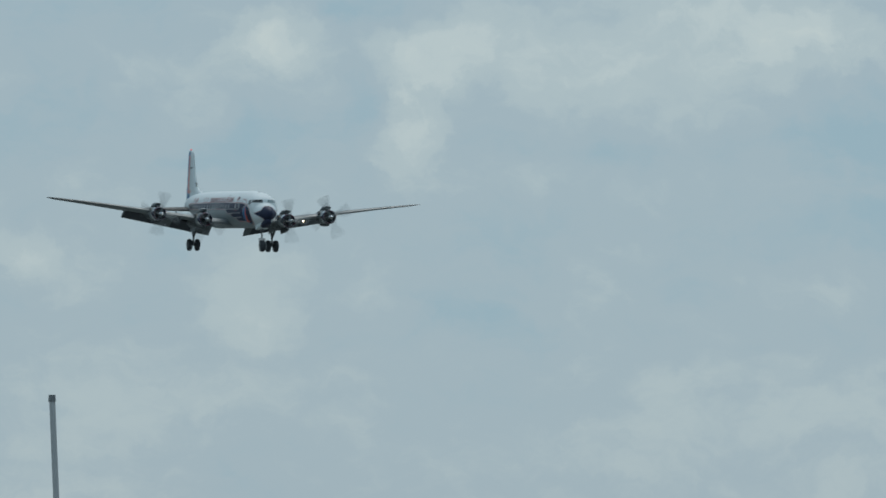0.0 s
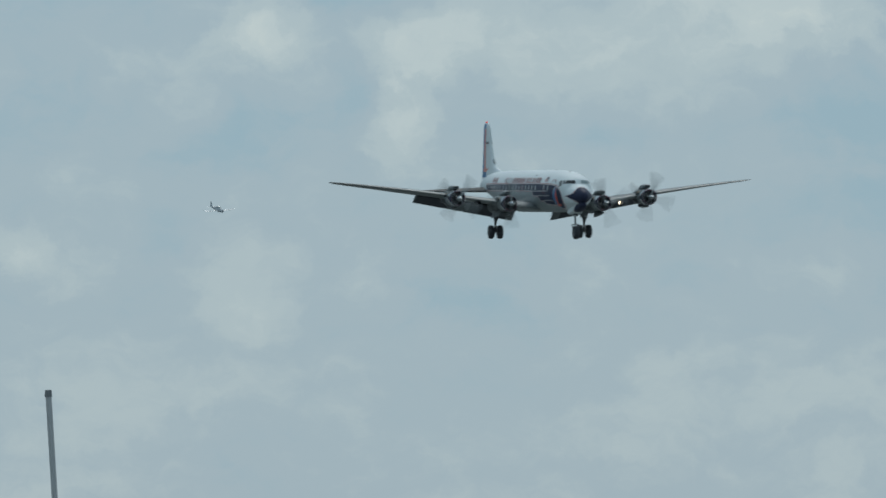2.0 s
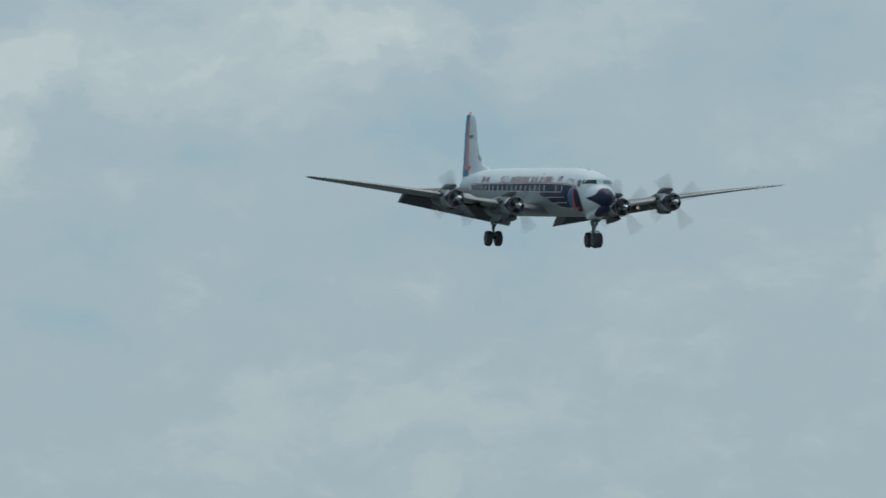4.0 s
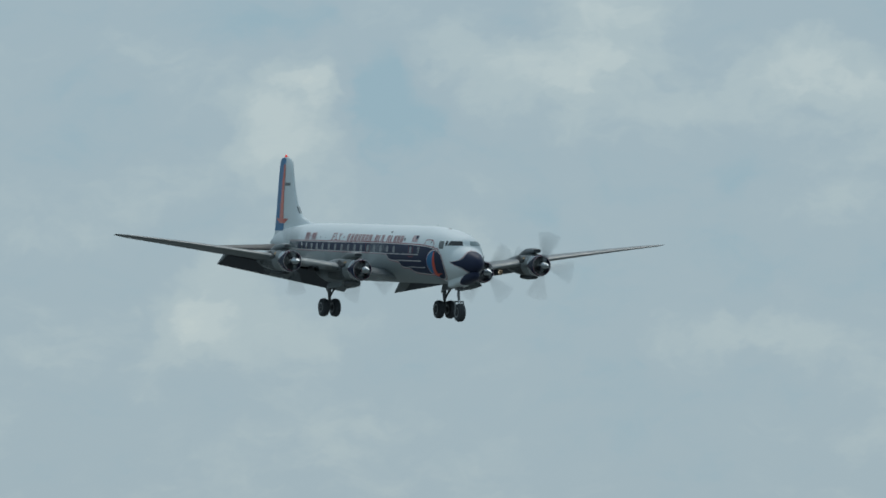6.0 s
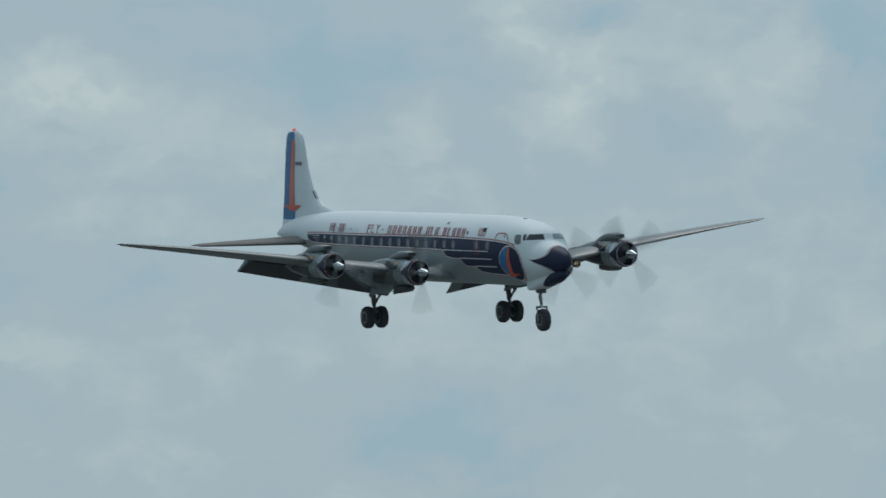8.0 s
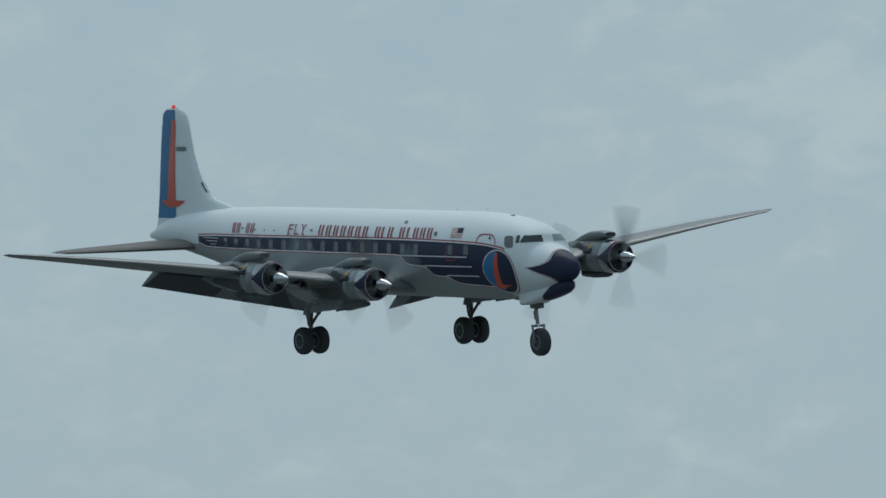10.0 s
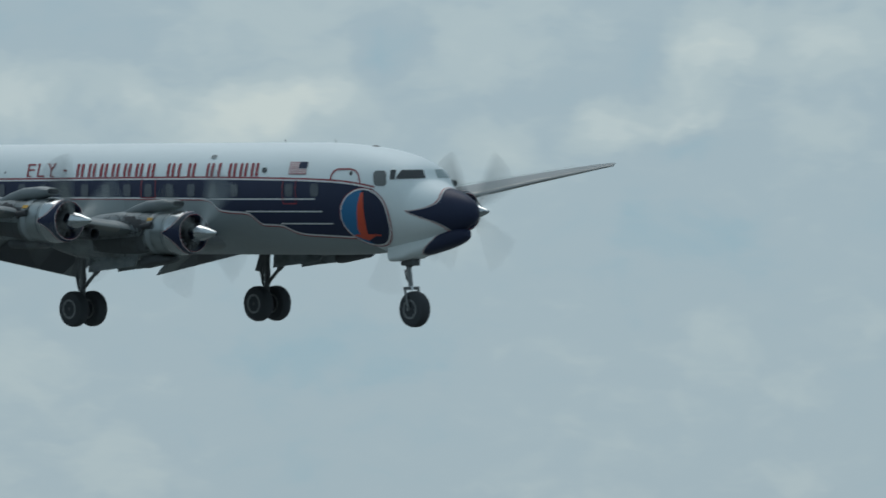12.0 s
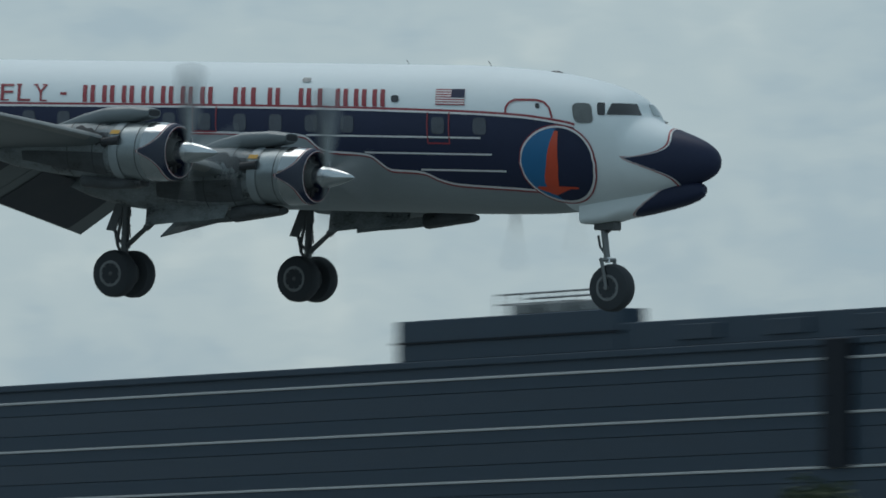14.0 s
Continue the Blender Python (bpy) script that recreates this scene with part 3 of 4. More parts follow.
            s0 = next(v for v in np.arange(1.7, 2.6, .004) if f_top(v) >= z + .012)
            grid.append([bm.verts.new(side(s0 + (2.41 - s0) * (q / 8) ** 1.6, z, sg, .018)) for q in range(9)])
        for a, b in zip(grid, grid[1:]):
            for j in range(8):
                bm.faces.new((a[j], a[j + 1], b[j + 1], b[j]))
        # same glass both sides; the left pane has a sky reflection painted in
        part("windscreen_pane", bm, GLASS if sg < 0 else CLEAR, fus)
        # national flag
        s0, s1, z0, z1 = 6.12, 6.92, 1.12, 1.49
        for k in range(13):
            bm = bmesh.new()
            h = (z1 - z0) / 13
            patch(bm, s0, s1, z0 + k * h, z0 + (k + 1) * h, sg, .02, 2, 1, LEAN)
            part("flag_stripe", bm, RED if k % 2 == 0 else PALE, fus)
        bm = bmesh.new()
        patch(bm, s0 if sg < 0 else s1 - .36, s0 + .36 if sg < 0 else s1, z0 + (z1 - z0) * .46, z1, sg, .026, 2, 2, LEAN)
        part("flag_canton", bm, NAVY, fus)
    # navy nose: a pointed field that sweeps back along each flank
    def edge_s(a):
        e = math.sin(a)
        d = math.asin(min(1.0, abs(e) ** (.80 if e > 0 else 1.0))) / math.radians(68)
        return 0.84 + (.30 if e > 0 else 0.0) * min(1, abs(e)) ** 2 + 1.10 * max(0.0, 1 - d) ** (3.6 if e > 0 else 3.3)
    na = 160
    bm = bmesh.new()
    grid = []
    for k in range(15):
        grid.append([bm.verts.new(hull(max(.004, edge_s(2 * math.pi * i / na) * (k / 14) ** 1.6), 2 * math.pi * i / na, .012)) for i in range(na)])
    for a, b in zip(grid, grid[1:]):
        for i in range(na):
            bm.faces.new((a[i], a[(i + 1) % na], b[(i + 1) % na], b[i]))
    bm.faces.new(grid[0])
    for v in bm.verts:
        v.co.x += .014
    part("nose_cone", bm, NAVY, fus, "navy painted nose cone")
    for mat, d0, d1 in ((PALE, 0.0, .03), (RED, .03, .07)):
        bm = bmesh.new()
        lines = []
        for d in (d0, d1):
            lines.append([bm.verts.new(hull(edge_s(2 * math.pi * i / na) + d, 2 * math.pi * i / na, .018)) for i in range(na)])
        for i in range(na):
            bm.faces.new((lines[0][i], lines[0][(i + 1) % na], lines[1][(i + 1) % na], lines[1][i]))
        part("pinstripe", bm, mat, fus)
    # chin fairing below the nose, white behind, navy in front
    bm = bmesh.new()
    st = ((.36, -.62, -.78, .10), (.45, -.56, -.88, .20), (.7, -.50, -1.01, .30), (1.4, -.60, -1.20, .42), (2.4, -.75, -1.40, .50), (3.1, -.9, -1.52, .53), (3.45, -1.0, -1.55, .53))
    cs = [spline([q[0] for q in st], [q[k] for q in st]) for k in (1, 2, 3)]
    bump = spline([.36, .7, 1.0, 1.3, 3.0, 3.45], [0, .5, 1, 1, 0, 0])
    base = [.36, .4, .45, .55, .7, .85, .98, 1.02, 1.05, 1.08, 1.3, 1.7, 2.2, 2.7, 3.1, 3.4, 3.45]
    rings = []
    for s in base:
        row = []
        for q in range(40):
            a = 2 * math.pi * q / 40
            k = .77 if s < 1.3 else .77 - .37 * min(1.0, (s - 1.3) / 1.4)
            c, d = math.copysign(abs(math.cos(a)) ** k, math.cos(a)), math.copysign(abs(math.sin(a)) ** k, math.sin(a))
            e = min(3.45, s + 1.1 * (1 - d) / 2 * bump(s))
            zt, zb, w = cs[0](e), cs[1](e), cs[2](e)
            row.append((-e, w * c, (zt + zb) / 2 + (zt - zb) / 2 * d))
        rings.append(row)
    for k, fc in enumerate(loft(bm, rings)):
        s = base[k // 40]
        fc.material_index = 1 if s < 1.0 else 2 if s < 1.04 else 3 if s < 1.07 else 0
    for fc in bm.faces:
        if all(v.co.x > -.37 for v in fc.verts):
            fc.material_index = 1
    part("chin_scoop", bm, [WHITE, NAVY, PALE, RED], fus, "white and navy air scoop under the nose")
    # top antennas and beacon
    for s, h in ((6.3, .10), (8.6, .10)):
        bm = bmesh.new()
        tube(bm, (-s, 0, 2.05), (-s - .12, 0, 2.09 + h), .010, .005, 6)
        part("antenna", bm, STRUT, fus)
    bm = bmesh.new()
    loft(bm, [ring(-4.35 - .12 * k, 0, f_top(4.4) + .0, .10 * w, .05 * w, 10) for k, w in enumerate((.2, 1, 1, .3))])
    part("astrodome", bm, STRUT, fus)
    # lettering on the flank: one readable word, the maker's and owner's names as bars
    for sg in (-1, 1):
        for ch, s in (("F", 19.35), ("L", 18.86), ("Y", 18.36)):
            cu = bpy.data.curves.new("letter", "FONT")
            cu.body, cu.size = ch, .55
            tmp = new("letter", cu)
            me = bpy.data.meshes.new_from_object(tmp.evaluated_get(bpy.context.evaluated_depsgraph_get()))
            bpy.data.objects.remove(tmp)
            x0, x1 = min(v.co.x for v in me.vertices), max(v.co.x for v in me.vertices)
            y1 = max(v.co.y for v in me.vertices)
            for v in me.vertices:
                u, z = (v.co.x - x0) / (x1 - x0) * .38, 1.06 + v.co.y / y1 * .40
                v.co = side((s - u if sg < 0 else 27.5 - s + u) + LEAN * (z - 1.26), z, sg, .02)
            me.materials.append(RED)
            new("letter", me).parent = fus
        for s, w, z in ((19.30, .22, 1.06), (18.86, .16, 1.43), (18.17, .20, 1.06), (18.36, .13, 1.43), (18.11, .13, 1.43)):
            bm = bmesh.new()
            patch(bm, *((s + .03, s - w + .03) if sg < 0 else (27.5 - s - .03, 27.5 - s + w - .03)), z, z + .035, sg, .021, 1, 1, LEAN)
            part("serif", bm, RED, fus)
        bm = bmesh.new()
        patch(bm, *((17.60, 17.42) if sg < 0 else (9.9, 10.08)), 1.22, 1.28, sg, .02, 1, 1, LEAN)
        part("dash", bm, RED, fus)
        starts = [16.95 - .565 * k for k in range(7)] + [12.62 - .49 * k for k in range(3)] + [10.76 - .52 * k for k in range(5)]
        extra = [24.0 - .40 * k for k in range(5)]
        for i, s in enumerate(starts + extra):
            if sg > 0:
                s = 27.5 - s if i < len(starts) else s
            bm = bmesh.new()
            wide = (.36 if i < len(starts) else .28) * (.45 if i in (8, 11) else 1)
            if i == len(starts) + 2:
                patch(bm, s - .2, s - .02, 1.23, 1.28, sg, .02, 1, 1, LEAN)
            else:
                for u0, u1 in ((.0, .34), (.62, .96)) if wide > .2 else ((.1, .9),):
                    patch(bm, s - wide * u1, s - wide * u0, 1.06, 1.46, sg, .02, 1, 3, LEAN)
            part("name_bar", bm, RED, fus)


def aerofoil(le, chord, y, z, thick, n=14, twist=0.0):
    """A closed section: from the trailing edge over the top to the leading edge and back."""
    out = []
    for i in range(2 * n):
        t = i / n
        u = (1 + math.cos(math.pi * t)) / 2
        h = 5 * thick * (.2969 * math.sqrt(u) - .126 * u - .3516 * u**2 + .2843 * u**3 - .1015 * u**4)
        h = h * (1.0 if t < 1 else -.9) + .02 * math.sin(math.pi * u)
        out.append((le - u * chord, y, z + h * chord - twist * u * chord))
    return out


w_le = spline([0, 1.6, 17.2, 17.9], [-10.3, -10.4, -12.55, -13.1])
w_te = spline([0, 1.6, 10.2, 17.0, 17.9], [-15.7, -15.65, -15.2, -14.35, -13.8])
w_z = spline([0, 1.6, 10.0, 14.0, 17.9], [-1.05, -.90, .26, .77, 1.20])


w_twist = spline([0, 4.0, 9.0, 17.9], [.0, .01, .05, .06])


def build_wing(sg):
    bm = bmesh.new()
    ys = [0.6, 1.6, 3, 4, 5.5, 7, 8.1, 9.2, 10.2, 12, 14, 15.5, 16.8, 17.4, 17.75, 17.9]
    loft(bm, [aerofoil(w_le(y), w_le(y) - w_te(y), sg * y, w_z(y), .125 - .055 * y / 17.9 if y < 17.5 else .05, twist=w_twist(y)) for y in ys])
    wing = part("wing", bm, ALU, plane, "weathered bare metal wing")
    # polished leading edge (de-icing strip)
    bm = bmesh.new()
    for y0, y1 in ((5.0, 7.2), (9.2, 17.3)):
        rows = []
        for k in range(5):
            y = y0 + (y1 - y0) * k / 4
            sec = aerofoil(w_le(y) + .012, w_le(y) - w_te(y), sg * y, w_z(y), .130 - .055 * y / 17.9, 24, w_twist(y))
            rows.append([sec[i] for i in range(21, 28)])
        loft(bm, rows, closed=False, caps=False)
    part("leading_edge", bm, EDGE, wing, "polished metal leading edge")
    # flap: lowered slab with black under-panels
    def flap_pt(y, u, off=0.0):
        a = (y - 1.65) / 8.55
        le = Vector((-15.25 + .45 * a, 0, w_z(y) - .12))
        te = Vector((-16.75 + .55 * a, 0, -2.05 + 1.55 * a))
        p = le.lerp(te, u)
        nrm = Vector((te.z - le.z, 0, le.x - te.x)).normalized()
        return Vector((p.x, sg * y, p.z)) + nrm * off
    flaps = []
    for ys2 in ((1.65, 3.0, 4.4, 5.9), (5.94, 7.4, 8.8, 10.2)):
        bm = bmesh.new()
        loft(bm, [[flap_pt(y, u, o) for u, o in ((0, .10), (.12, .18), (.5, .12), (1, .02), (1, -.02), (.5, -.06), (.1, -.08), (0, -.02))] for y in ys2])
        flaps.append(part("flap", bm, ALU, wing, "lowered flap with black panels beneath"))
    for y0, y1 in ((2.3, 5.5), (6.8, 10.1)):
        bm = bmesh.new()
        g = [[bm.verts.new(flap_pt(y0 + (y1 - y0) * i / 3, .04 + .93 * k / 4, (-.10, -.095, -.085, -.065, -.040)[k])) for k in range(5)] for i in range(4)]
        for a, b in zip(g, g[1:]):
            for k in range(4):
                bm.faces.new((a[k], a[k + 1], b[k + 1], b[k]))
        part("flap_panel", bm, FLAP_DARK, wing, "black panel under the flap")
    # black slab whose colour stands in for the shade inside the flap bay
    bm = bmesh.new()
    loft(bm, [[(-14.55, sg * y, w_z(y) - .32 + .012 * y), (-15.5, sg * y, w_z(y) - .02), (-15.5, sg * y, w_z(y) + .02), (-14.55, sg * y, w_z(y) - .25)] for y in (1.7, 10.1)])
    part("flap_bay_shade", bm, SOOT_SHADE, wing)
    # aileron gap, and landing light with an added hood
    bm = bmesh.new()
    for y0, y1 in ((10.4, 16.9),):
        rows = []
        for y in (y0, y1):
            c = w_le(y) - w_te(y)
            rows.append([(w_te(y) + .24 * c, sg * y, w_z(y) + (.066 - .76 * w_twist(y)) * c), (w_te(y) + .232 * c, sg * y, w_z(y) + (.064 - .77 * w_twist(y)) * c)])
        loft(bm, rows, closed=False, caps=False)
    part("aileron_gap", bm, SOOT_SHADE, wing)
    bm = bmesh.new()
    y, lx, lz = 6.0, w_le(6.0) - .55, w_z(6.0) - .30
    # deep hood, added to block the lens's glow away from dead ahead
    loft(bm, [ring(lx + d, sg * y, lz, q, q, 16) for d, q in ((-.42, .03), (-.34, .16), (.62, .19), (.62, .165), (-.25, .155), (-.25, .02))])
    part("landing_light", bm, SOOT_SHADE, wing, "landing light under the wing in a long added hood")
    if sg > 0:
        bm = bmesh.new()
        bmesh.ops.create_circle(bm, cap_ends=True, segments=16, radius=.145, matrix=pose(lx - .23, sg * y, lz, 0, 90, 0))
        part("lit_lens", bm, LAMP, wing, "glowing lamp lens")
    if sg < 0:
        bm = bmesh.new()
        bmesh.ops.create_icosphere(bm, subdivisions=1, radius=.045, matrix=Matrix.Translation((w_te(8.0) + .6, sg * 8.0, w_z(8.0) - .22)))
        part("under_wing_light", bm, LAMP, wing, "small lit lamp")


def fin_half(u, c, z):
    w = min(.21, .05 * c + .05) * (1 if z < 5.7 else .7 if z < 6 else .35)
    return w * math.sin(math.pi * min(max(u, 0.0), 1.0) ** .62) ** .8


def build_tail():
    bm = bmesh.new()
    le = spline([.9, 1.7, 2.05, 2.2, 2.4, 2.75, 3.3, 4.2, 5.2, 5.6, 5.85, 5.98, 6.05], [-24.2, -24.9, -25.9, -26.85, -27.5, -28.0, -28.45, -28.9, -29.18, -29.3, -29.5, -29.75, -30.1])
    te = spline([.9, 1.4, 5.5, 5.85, 5.98, 6.05], [-32.2, -31.98, -31.32, -31.2, -30.95, -30.5])
    zs = [.9, 1.4, 1.8, 2.1, 2.3, 2.6, 3, 3.6, 4.2, 4.8, 5.3, 5.65, 5.85, 5.97, 6.03, 6.05]
    rings = []
    for z in zs:
        c = le(z) - te(z)
        us = [(1 - math.cos(math.pi * i / 10)) / 2 for i in range(11)]
        rings.append([(le(z) - c * u, fin_half(u, c, z), z) for u in us] + [(le(z) - c * u, -fin_half(u, c, z), z) for u in us[9:0:-1]])
    loft(bm, rings)
    fin = part("tail_fin", bm, WHITE, plane, "tall white fin with blue and orange trailing edge")

    def fin_strip(name, mat, z0, z1, f0, f1, sg, off, n=10):
        bm = bmesh.new()
        g = []
        for k in range(n + 1):
            z = z0 + (z1 - z0) * k / n
            c = le(z) - te(z)
            row = []
            for j in range(4):
                x = f0(z) + (f1(z) - f0(z)) * j / 3
                u = min(max((le(z) - x) / c, 0.0), 1.0)
                row.append(bm.verts.new((x, sg * (fin_half(u, c, z) + off), z)))
            g.append(row)
        for a, b in zip(g, g[1:]):
            for j in range(3):
                bm.faces.new((a[j], a[j + 1], b[j + 1], b[j]))
        part(name, bm, mat, fin)
    for sg in (-1, 1):
        def front(z):
            return te(z) + min(1.62 - .07 * (z - 1.5), .62 * (le(z) - te(z)))
        fin_strip("rudder_stripe", BLUE, 1.5, 5.96, lambda z: te(z) + .01, front, sg, .014, 26)
        fin_strip("orange_sweep", ORANGE, 2.2, 5.55, lambda z: front(z) - .72 + .40 * ((z - 2.2) / 3.35) ** 1.2, front, sg, .020)
        fin_strip("orange_foot", ORANGE, 1.96, 2.24, lambda z: te(z) + .25 + (2.24 - z) * 2.2, lambda z: te(z) + 2.45 - (2.24 - z) * 2.6, sg, .024, 3)
        fin_strip("registration_bar", ALU, 4.28, 4.46, lambda z: te(z) + 1.52, lambda z: te(z) + 2.25, sg, .022, 1)
        fin_strip("de_icing_boot", STRUT, 2.6, 3.0, lambda z: le(z) - .07, lambda z: le(z) - .005, sg, .02, 3)
    bm = bmesh.new()
    bmesh.ops.create_uvsphere(bm, u_segments=10, v_segments=6, radius=.09, matrix=Matrix.Translation((-30.4, 0, 6.08)))
    part("beacon", bm, BEACON, fin, "red beacon on the fin's top")
    for sg in (-1, 1):
        bm = bmesh.new()
        rings = []
        for y, l, t in ((.2, -27.7, -32.2), (1, -27.9, -32.1), (3, -28.5, -31.7), (5, -29.1, -31.2), (5.7, -29.4, -30.95), (5.95, -29.7, -30.7), (6.03, -30.0, -30.4)):
            rings.append(aerofoil(l, l - t, sg * y,   .40 - .006 * y, .10 if y < 5.9 else .05, 10))
        loft(bm, rings)
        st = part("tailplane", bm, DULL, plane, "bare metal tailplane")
        bm = bmesh.new()
        loft(bm, [[(x, sg * y, .44 - .006 * y + .035) for x in (xx, xx - .03)] for y, xx in ((.8, -30.6), (5.6, -30.35))], closed=False, caps=False)
        part("elevator_gap", bm, SOOT_SHADE, st)


def build_engine(y, sg, tip, zc, inner):
    """One engine pod: body, cowl, scoops and exhaust, with its propeller."""
    cy = sg * y
    f = tip - 1.05
    bm = bmesh.new()
    if inner:
        prof = ((2.2, 0, .62, .62), (2.7, -.02, .62, .66), (3.3, -.06, .62, .74), (4.4, -.12, .58, .76), (5.4, -.16, .52, .72), (6.4, -.20, .42, .58), (7.4, -.24, .25, .32), (8.0, -.25, .06, .10))
    else:
        prof = ((2.2, 0, .62, .62), (2.8, 0, .62, .66), (3.5, .02, .57, .66), (4.6, .02, .46, .56), (5.6, .0, .32, .40), (6.6, .02, .10, .16))
    loft(bm, [ring(tip - d, cy, zc + dz, w, h, 28, 2.25) for d, dz, w, h in prof])
    nac = part("engine_nacelle", bm, GRIMY, plane, "soot-stained metal engine nacelle")
    # cowl: open ring with rolled lip and a hollow front
    c_prof = spline([1.05, 1.1, 1.2, 1.4, 1.7, 2.1, 2.35], [.585, .62, .645, .668, .68, .675, .655])
    bm = bmesh.new()
    outer = [(d, c_prof(d)) for d in (2.35, 2.1, 1.9, 1.7, 1.5, 1.35, 1.2, 1.12, 1.07, 1.05)]
    fs = loft(bm, [ring(tip - d, cy, zc, q, q, 48) for d, q in outer + [(1.05, .555), (1.07, .535), (1.15, .525), (1.4, .52)]], caps=False)
    for i, fc in enumerate(fs):
        fc.material_index = 1 if i // 48 >= 9 else 2 if i // 48 < 3 else 0
    cowl = part("cowling", bm, [POLISHED, NAVY, BRUSHED], nac, "polished cowl with a navy pointed front")

    def lip(a):
        d = abs(math.atan2(math.sin(a), abs(math.cos(a)))) / 1.35
        return 1.17 + .66 * max(0.0, 1 - d) ** 4.6
    na = 80
    for mat, g0, g1, off, name in ((NAVY, None, 0.0, .006, "cowl_front"), (PALE, 0.0, .022, .009, "cowl_line"), (RED, .022, .05, .009, "cowl_line")):
        bm = bmesh.new()
        g = []
        for k in range(9):
            row = []
            for i in range(na):
                a = 2 * math.pi * (i + .5) / na
                d = 1.052 + (lip(a) - 1.052) * k / 8 if g0 is None else lip(a) + g0 + (g1 - g0) * k / 8
                q = c_prof(d) + off
                row.append(bm.verts.new((tip - d, cy + q * math.cos(a), zc + q * math.sin(a))))
            g.append(row)
        for u, v in zip(g, g[1:]):
            for i in range(na):
                bm.faces.new((u[i], u[(i + 1) % na], v[(i + 1) % na], v[i]))
        part(name, bm, mat, cowl)
    for q, mat in ((.560, RED), (.580, PALE)):
        bm = bmesh.new()
        loft(bm, [ring(tip - 1.044, cy, zc, q, q, 40), ring(tip - 1.046, cy, zc, q + .016, q + .016, 40)], caps=False)
        part("cowl_line", bm, mat, cowl)
    bm = bmesh.new()
    loft(bm, [ring(tip - d, cy, zc, q, q, 40) for d, q in ((2.34, .672), (2.40, .68), (2.58, .675), (2.60, .64))], caps=False)
    part("cowl_flap_ring", bm, BELLY, nac)
    for k in range(14):
        a = 2 * math.pi * (k + .5) / 14
        bm = bmesh.new()
        tube(bm, (tip - 1.3, cy + .30 * math.cos(a), zc + .30 * math.sin(a)), (tip - 1.34, cy + .50 * math.cos(a), zc + .50 * math.sin(a)), .065, .075, 8)
        part("cylinder_head", bm, CASE, nac)
    bm = bmesh.new()
    loft(bm, [ring(tip - d, cy, zc, q, q, 28) for d, q in ((1.45, .53), (1.42, .36), (1.25, .33), (1.12, .30), (1.0, .24))])
    part("engine_front", bm, CASE, nac)
    # carburettor scoop on top
    bm = bmesh.new()
    rings = [ring(tip - d, cy, zc + z, w, h, 16, 3.0) for d, z, w, h in ((1.78, .88, .26, .10), (1.86, .87, .29, .13), (2.3, .85, .31, .19), (3.0, .80, .30, .20), (3.7, .66, .24, .17), (4.4, .50, .12, .10))]
    loft(bm, rings)
    sc = part("air_scoop", bm, [ALU], nac, "grey metal scoop on the nacelle's top")
    # black disc on the closed scoop front, painted as the mouth's inner shade
    bm = bmesh.new()
    loft(bm, [ring(tip - 1.772, cy, zc + .88, .22, .07, 12, 3.0), ring(tip - 1.777, cy, zc + .88, .225, .072, 12, 3.0)])
    part("scoop_mouth_shade", bm, SOOT_SHADE, sc)
    # panel seams round the nacelle
    sd = [q[0] for q in prof]
    sz, sw, sh = (spline(sd, [q[c] for q in prof]) for c in (1, 2, 3))
    bm = bmesh.new()
    loft(bm, [ring(tip - e, cy, zc, c_prof(e) + .004, c_prof(e) + .004, 48) for e in (1.83, 1.85)], caps=False)
    part("panel_seam", bm, SOOT_SHADE, cowl)
    for d in (3.05, 3.8):
        bm = bmesh.new()
        loft(bm, [ring(tip - e, cy, zc + sz(e), sw(e) + .016, sh(e) + .016, 28, 2.25) for e in (d, d + .022)], caps=False)
        part("panel_seam", bm, SOOT_SHADE, nac)
    # oil cooler below
    bm = bmesh.new()
    lo = ((1.95, -.80, .20, .07), (2.05, -.80, .25, .11), (2.7, -.82, .30, .19), (3.25, -.88, .30, .21), (3.27, -.88, .20, .13)) if inner else ((2.0, -.72, .20, .08), (2.2, -.72, .26, .13), (3.0, -.70, .30, .18), (3.6, -.68, .30, .17), (3.62, -.68, .2, .1))
    loft(bm, [ring(tip - d, cy, zc + z, w, h, 16, 2.6) for d, z, w, h in lo])
    part("oil_cooler", bm, SMOKED, nac)
    # exhaust stacks and their stain
    for s2 in (-1, 1):
        bm = bmesh.new()
        tube(bm, (tip - 2.3, cy + s2 * .62, zc + .24), (tip - 2.74, cy + s2 * .66, zc + .20), .11, .09, 10)
        part("exhaust", bm, SOOT_SHADE, nac)
        pd = [q[0] for q in prof]
        pz, pw, ph = (spline(pd, [q[c] for q in prof]) for c in (1, 2, 3))
        bm = bmesh.new()
        g = []
        for k in range(15):
            d, u = 2.60 + .085 * k, k / 14
            lo = .09 + .65 * u**1.6 + .07 * math.sin(2.1 * k + y)
            hi = .42 + .62 * u + .06 * math.sin(1.5 * k + 2 * y) - .30 * max(0.0, u - .75) * 4
            row = []
            for a in np.linspace(lo, max(hi, lo + .04), 6):
                row.append(bm.verts.new((tip - d, cy + s2 * (pw(d) + .02) * math.cos(a) ** .889, zc + pz(d) + (ph(d) + .02) * math.sin(a) ** .889)))
            g.append(row)
        for a, b in zip(g, g[1:]):
            for j in range(5):
                bm.faces.new((a[j], a[j + 1], b[j + 1], b[j]))
        part("exhaust_stain", bm, SOOT_SHADE, nac, "black exhaust soot")
        for lo_a, hi_a, d0, d1 in ((-.95, -.06, 2.75, 5.2), (.35, .62, 2.66, 3.9)):
            bm = bmesh.new()
            g = []
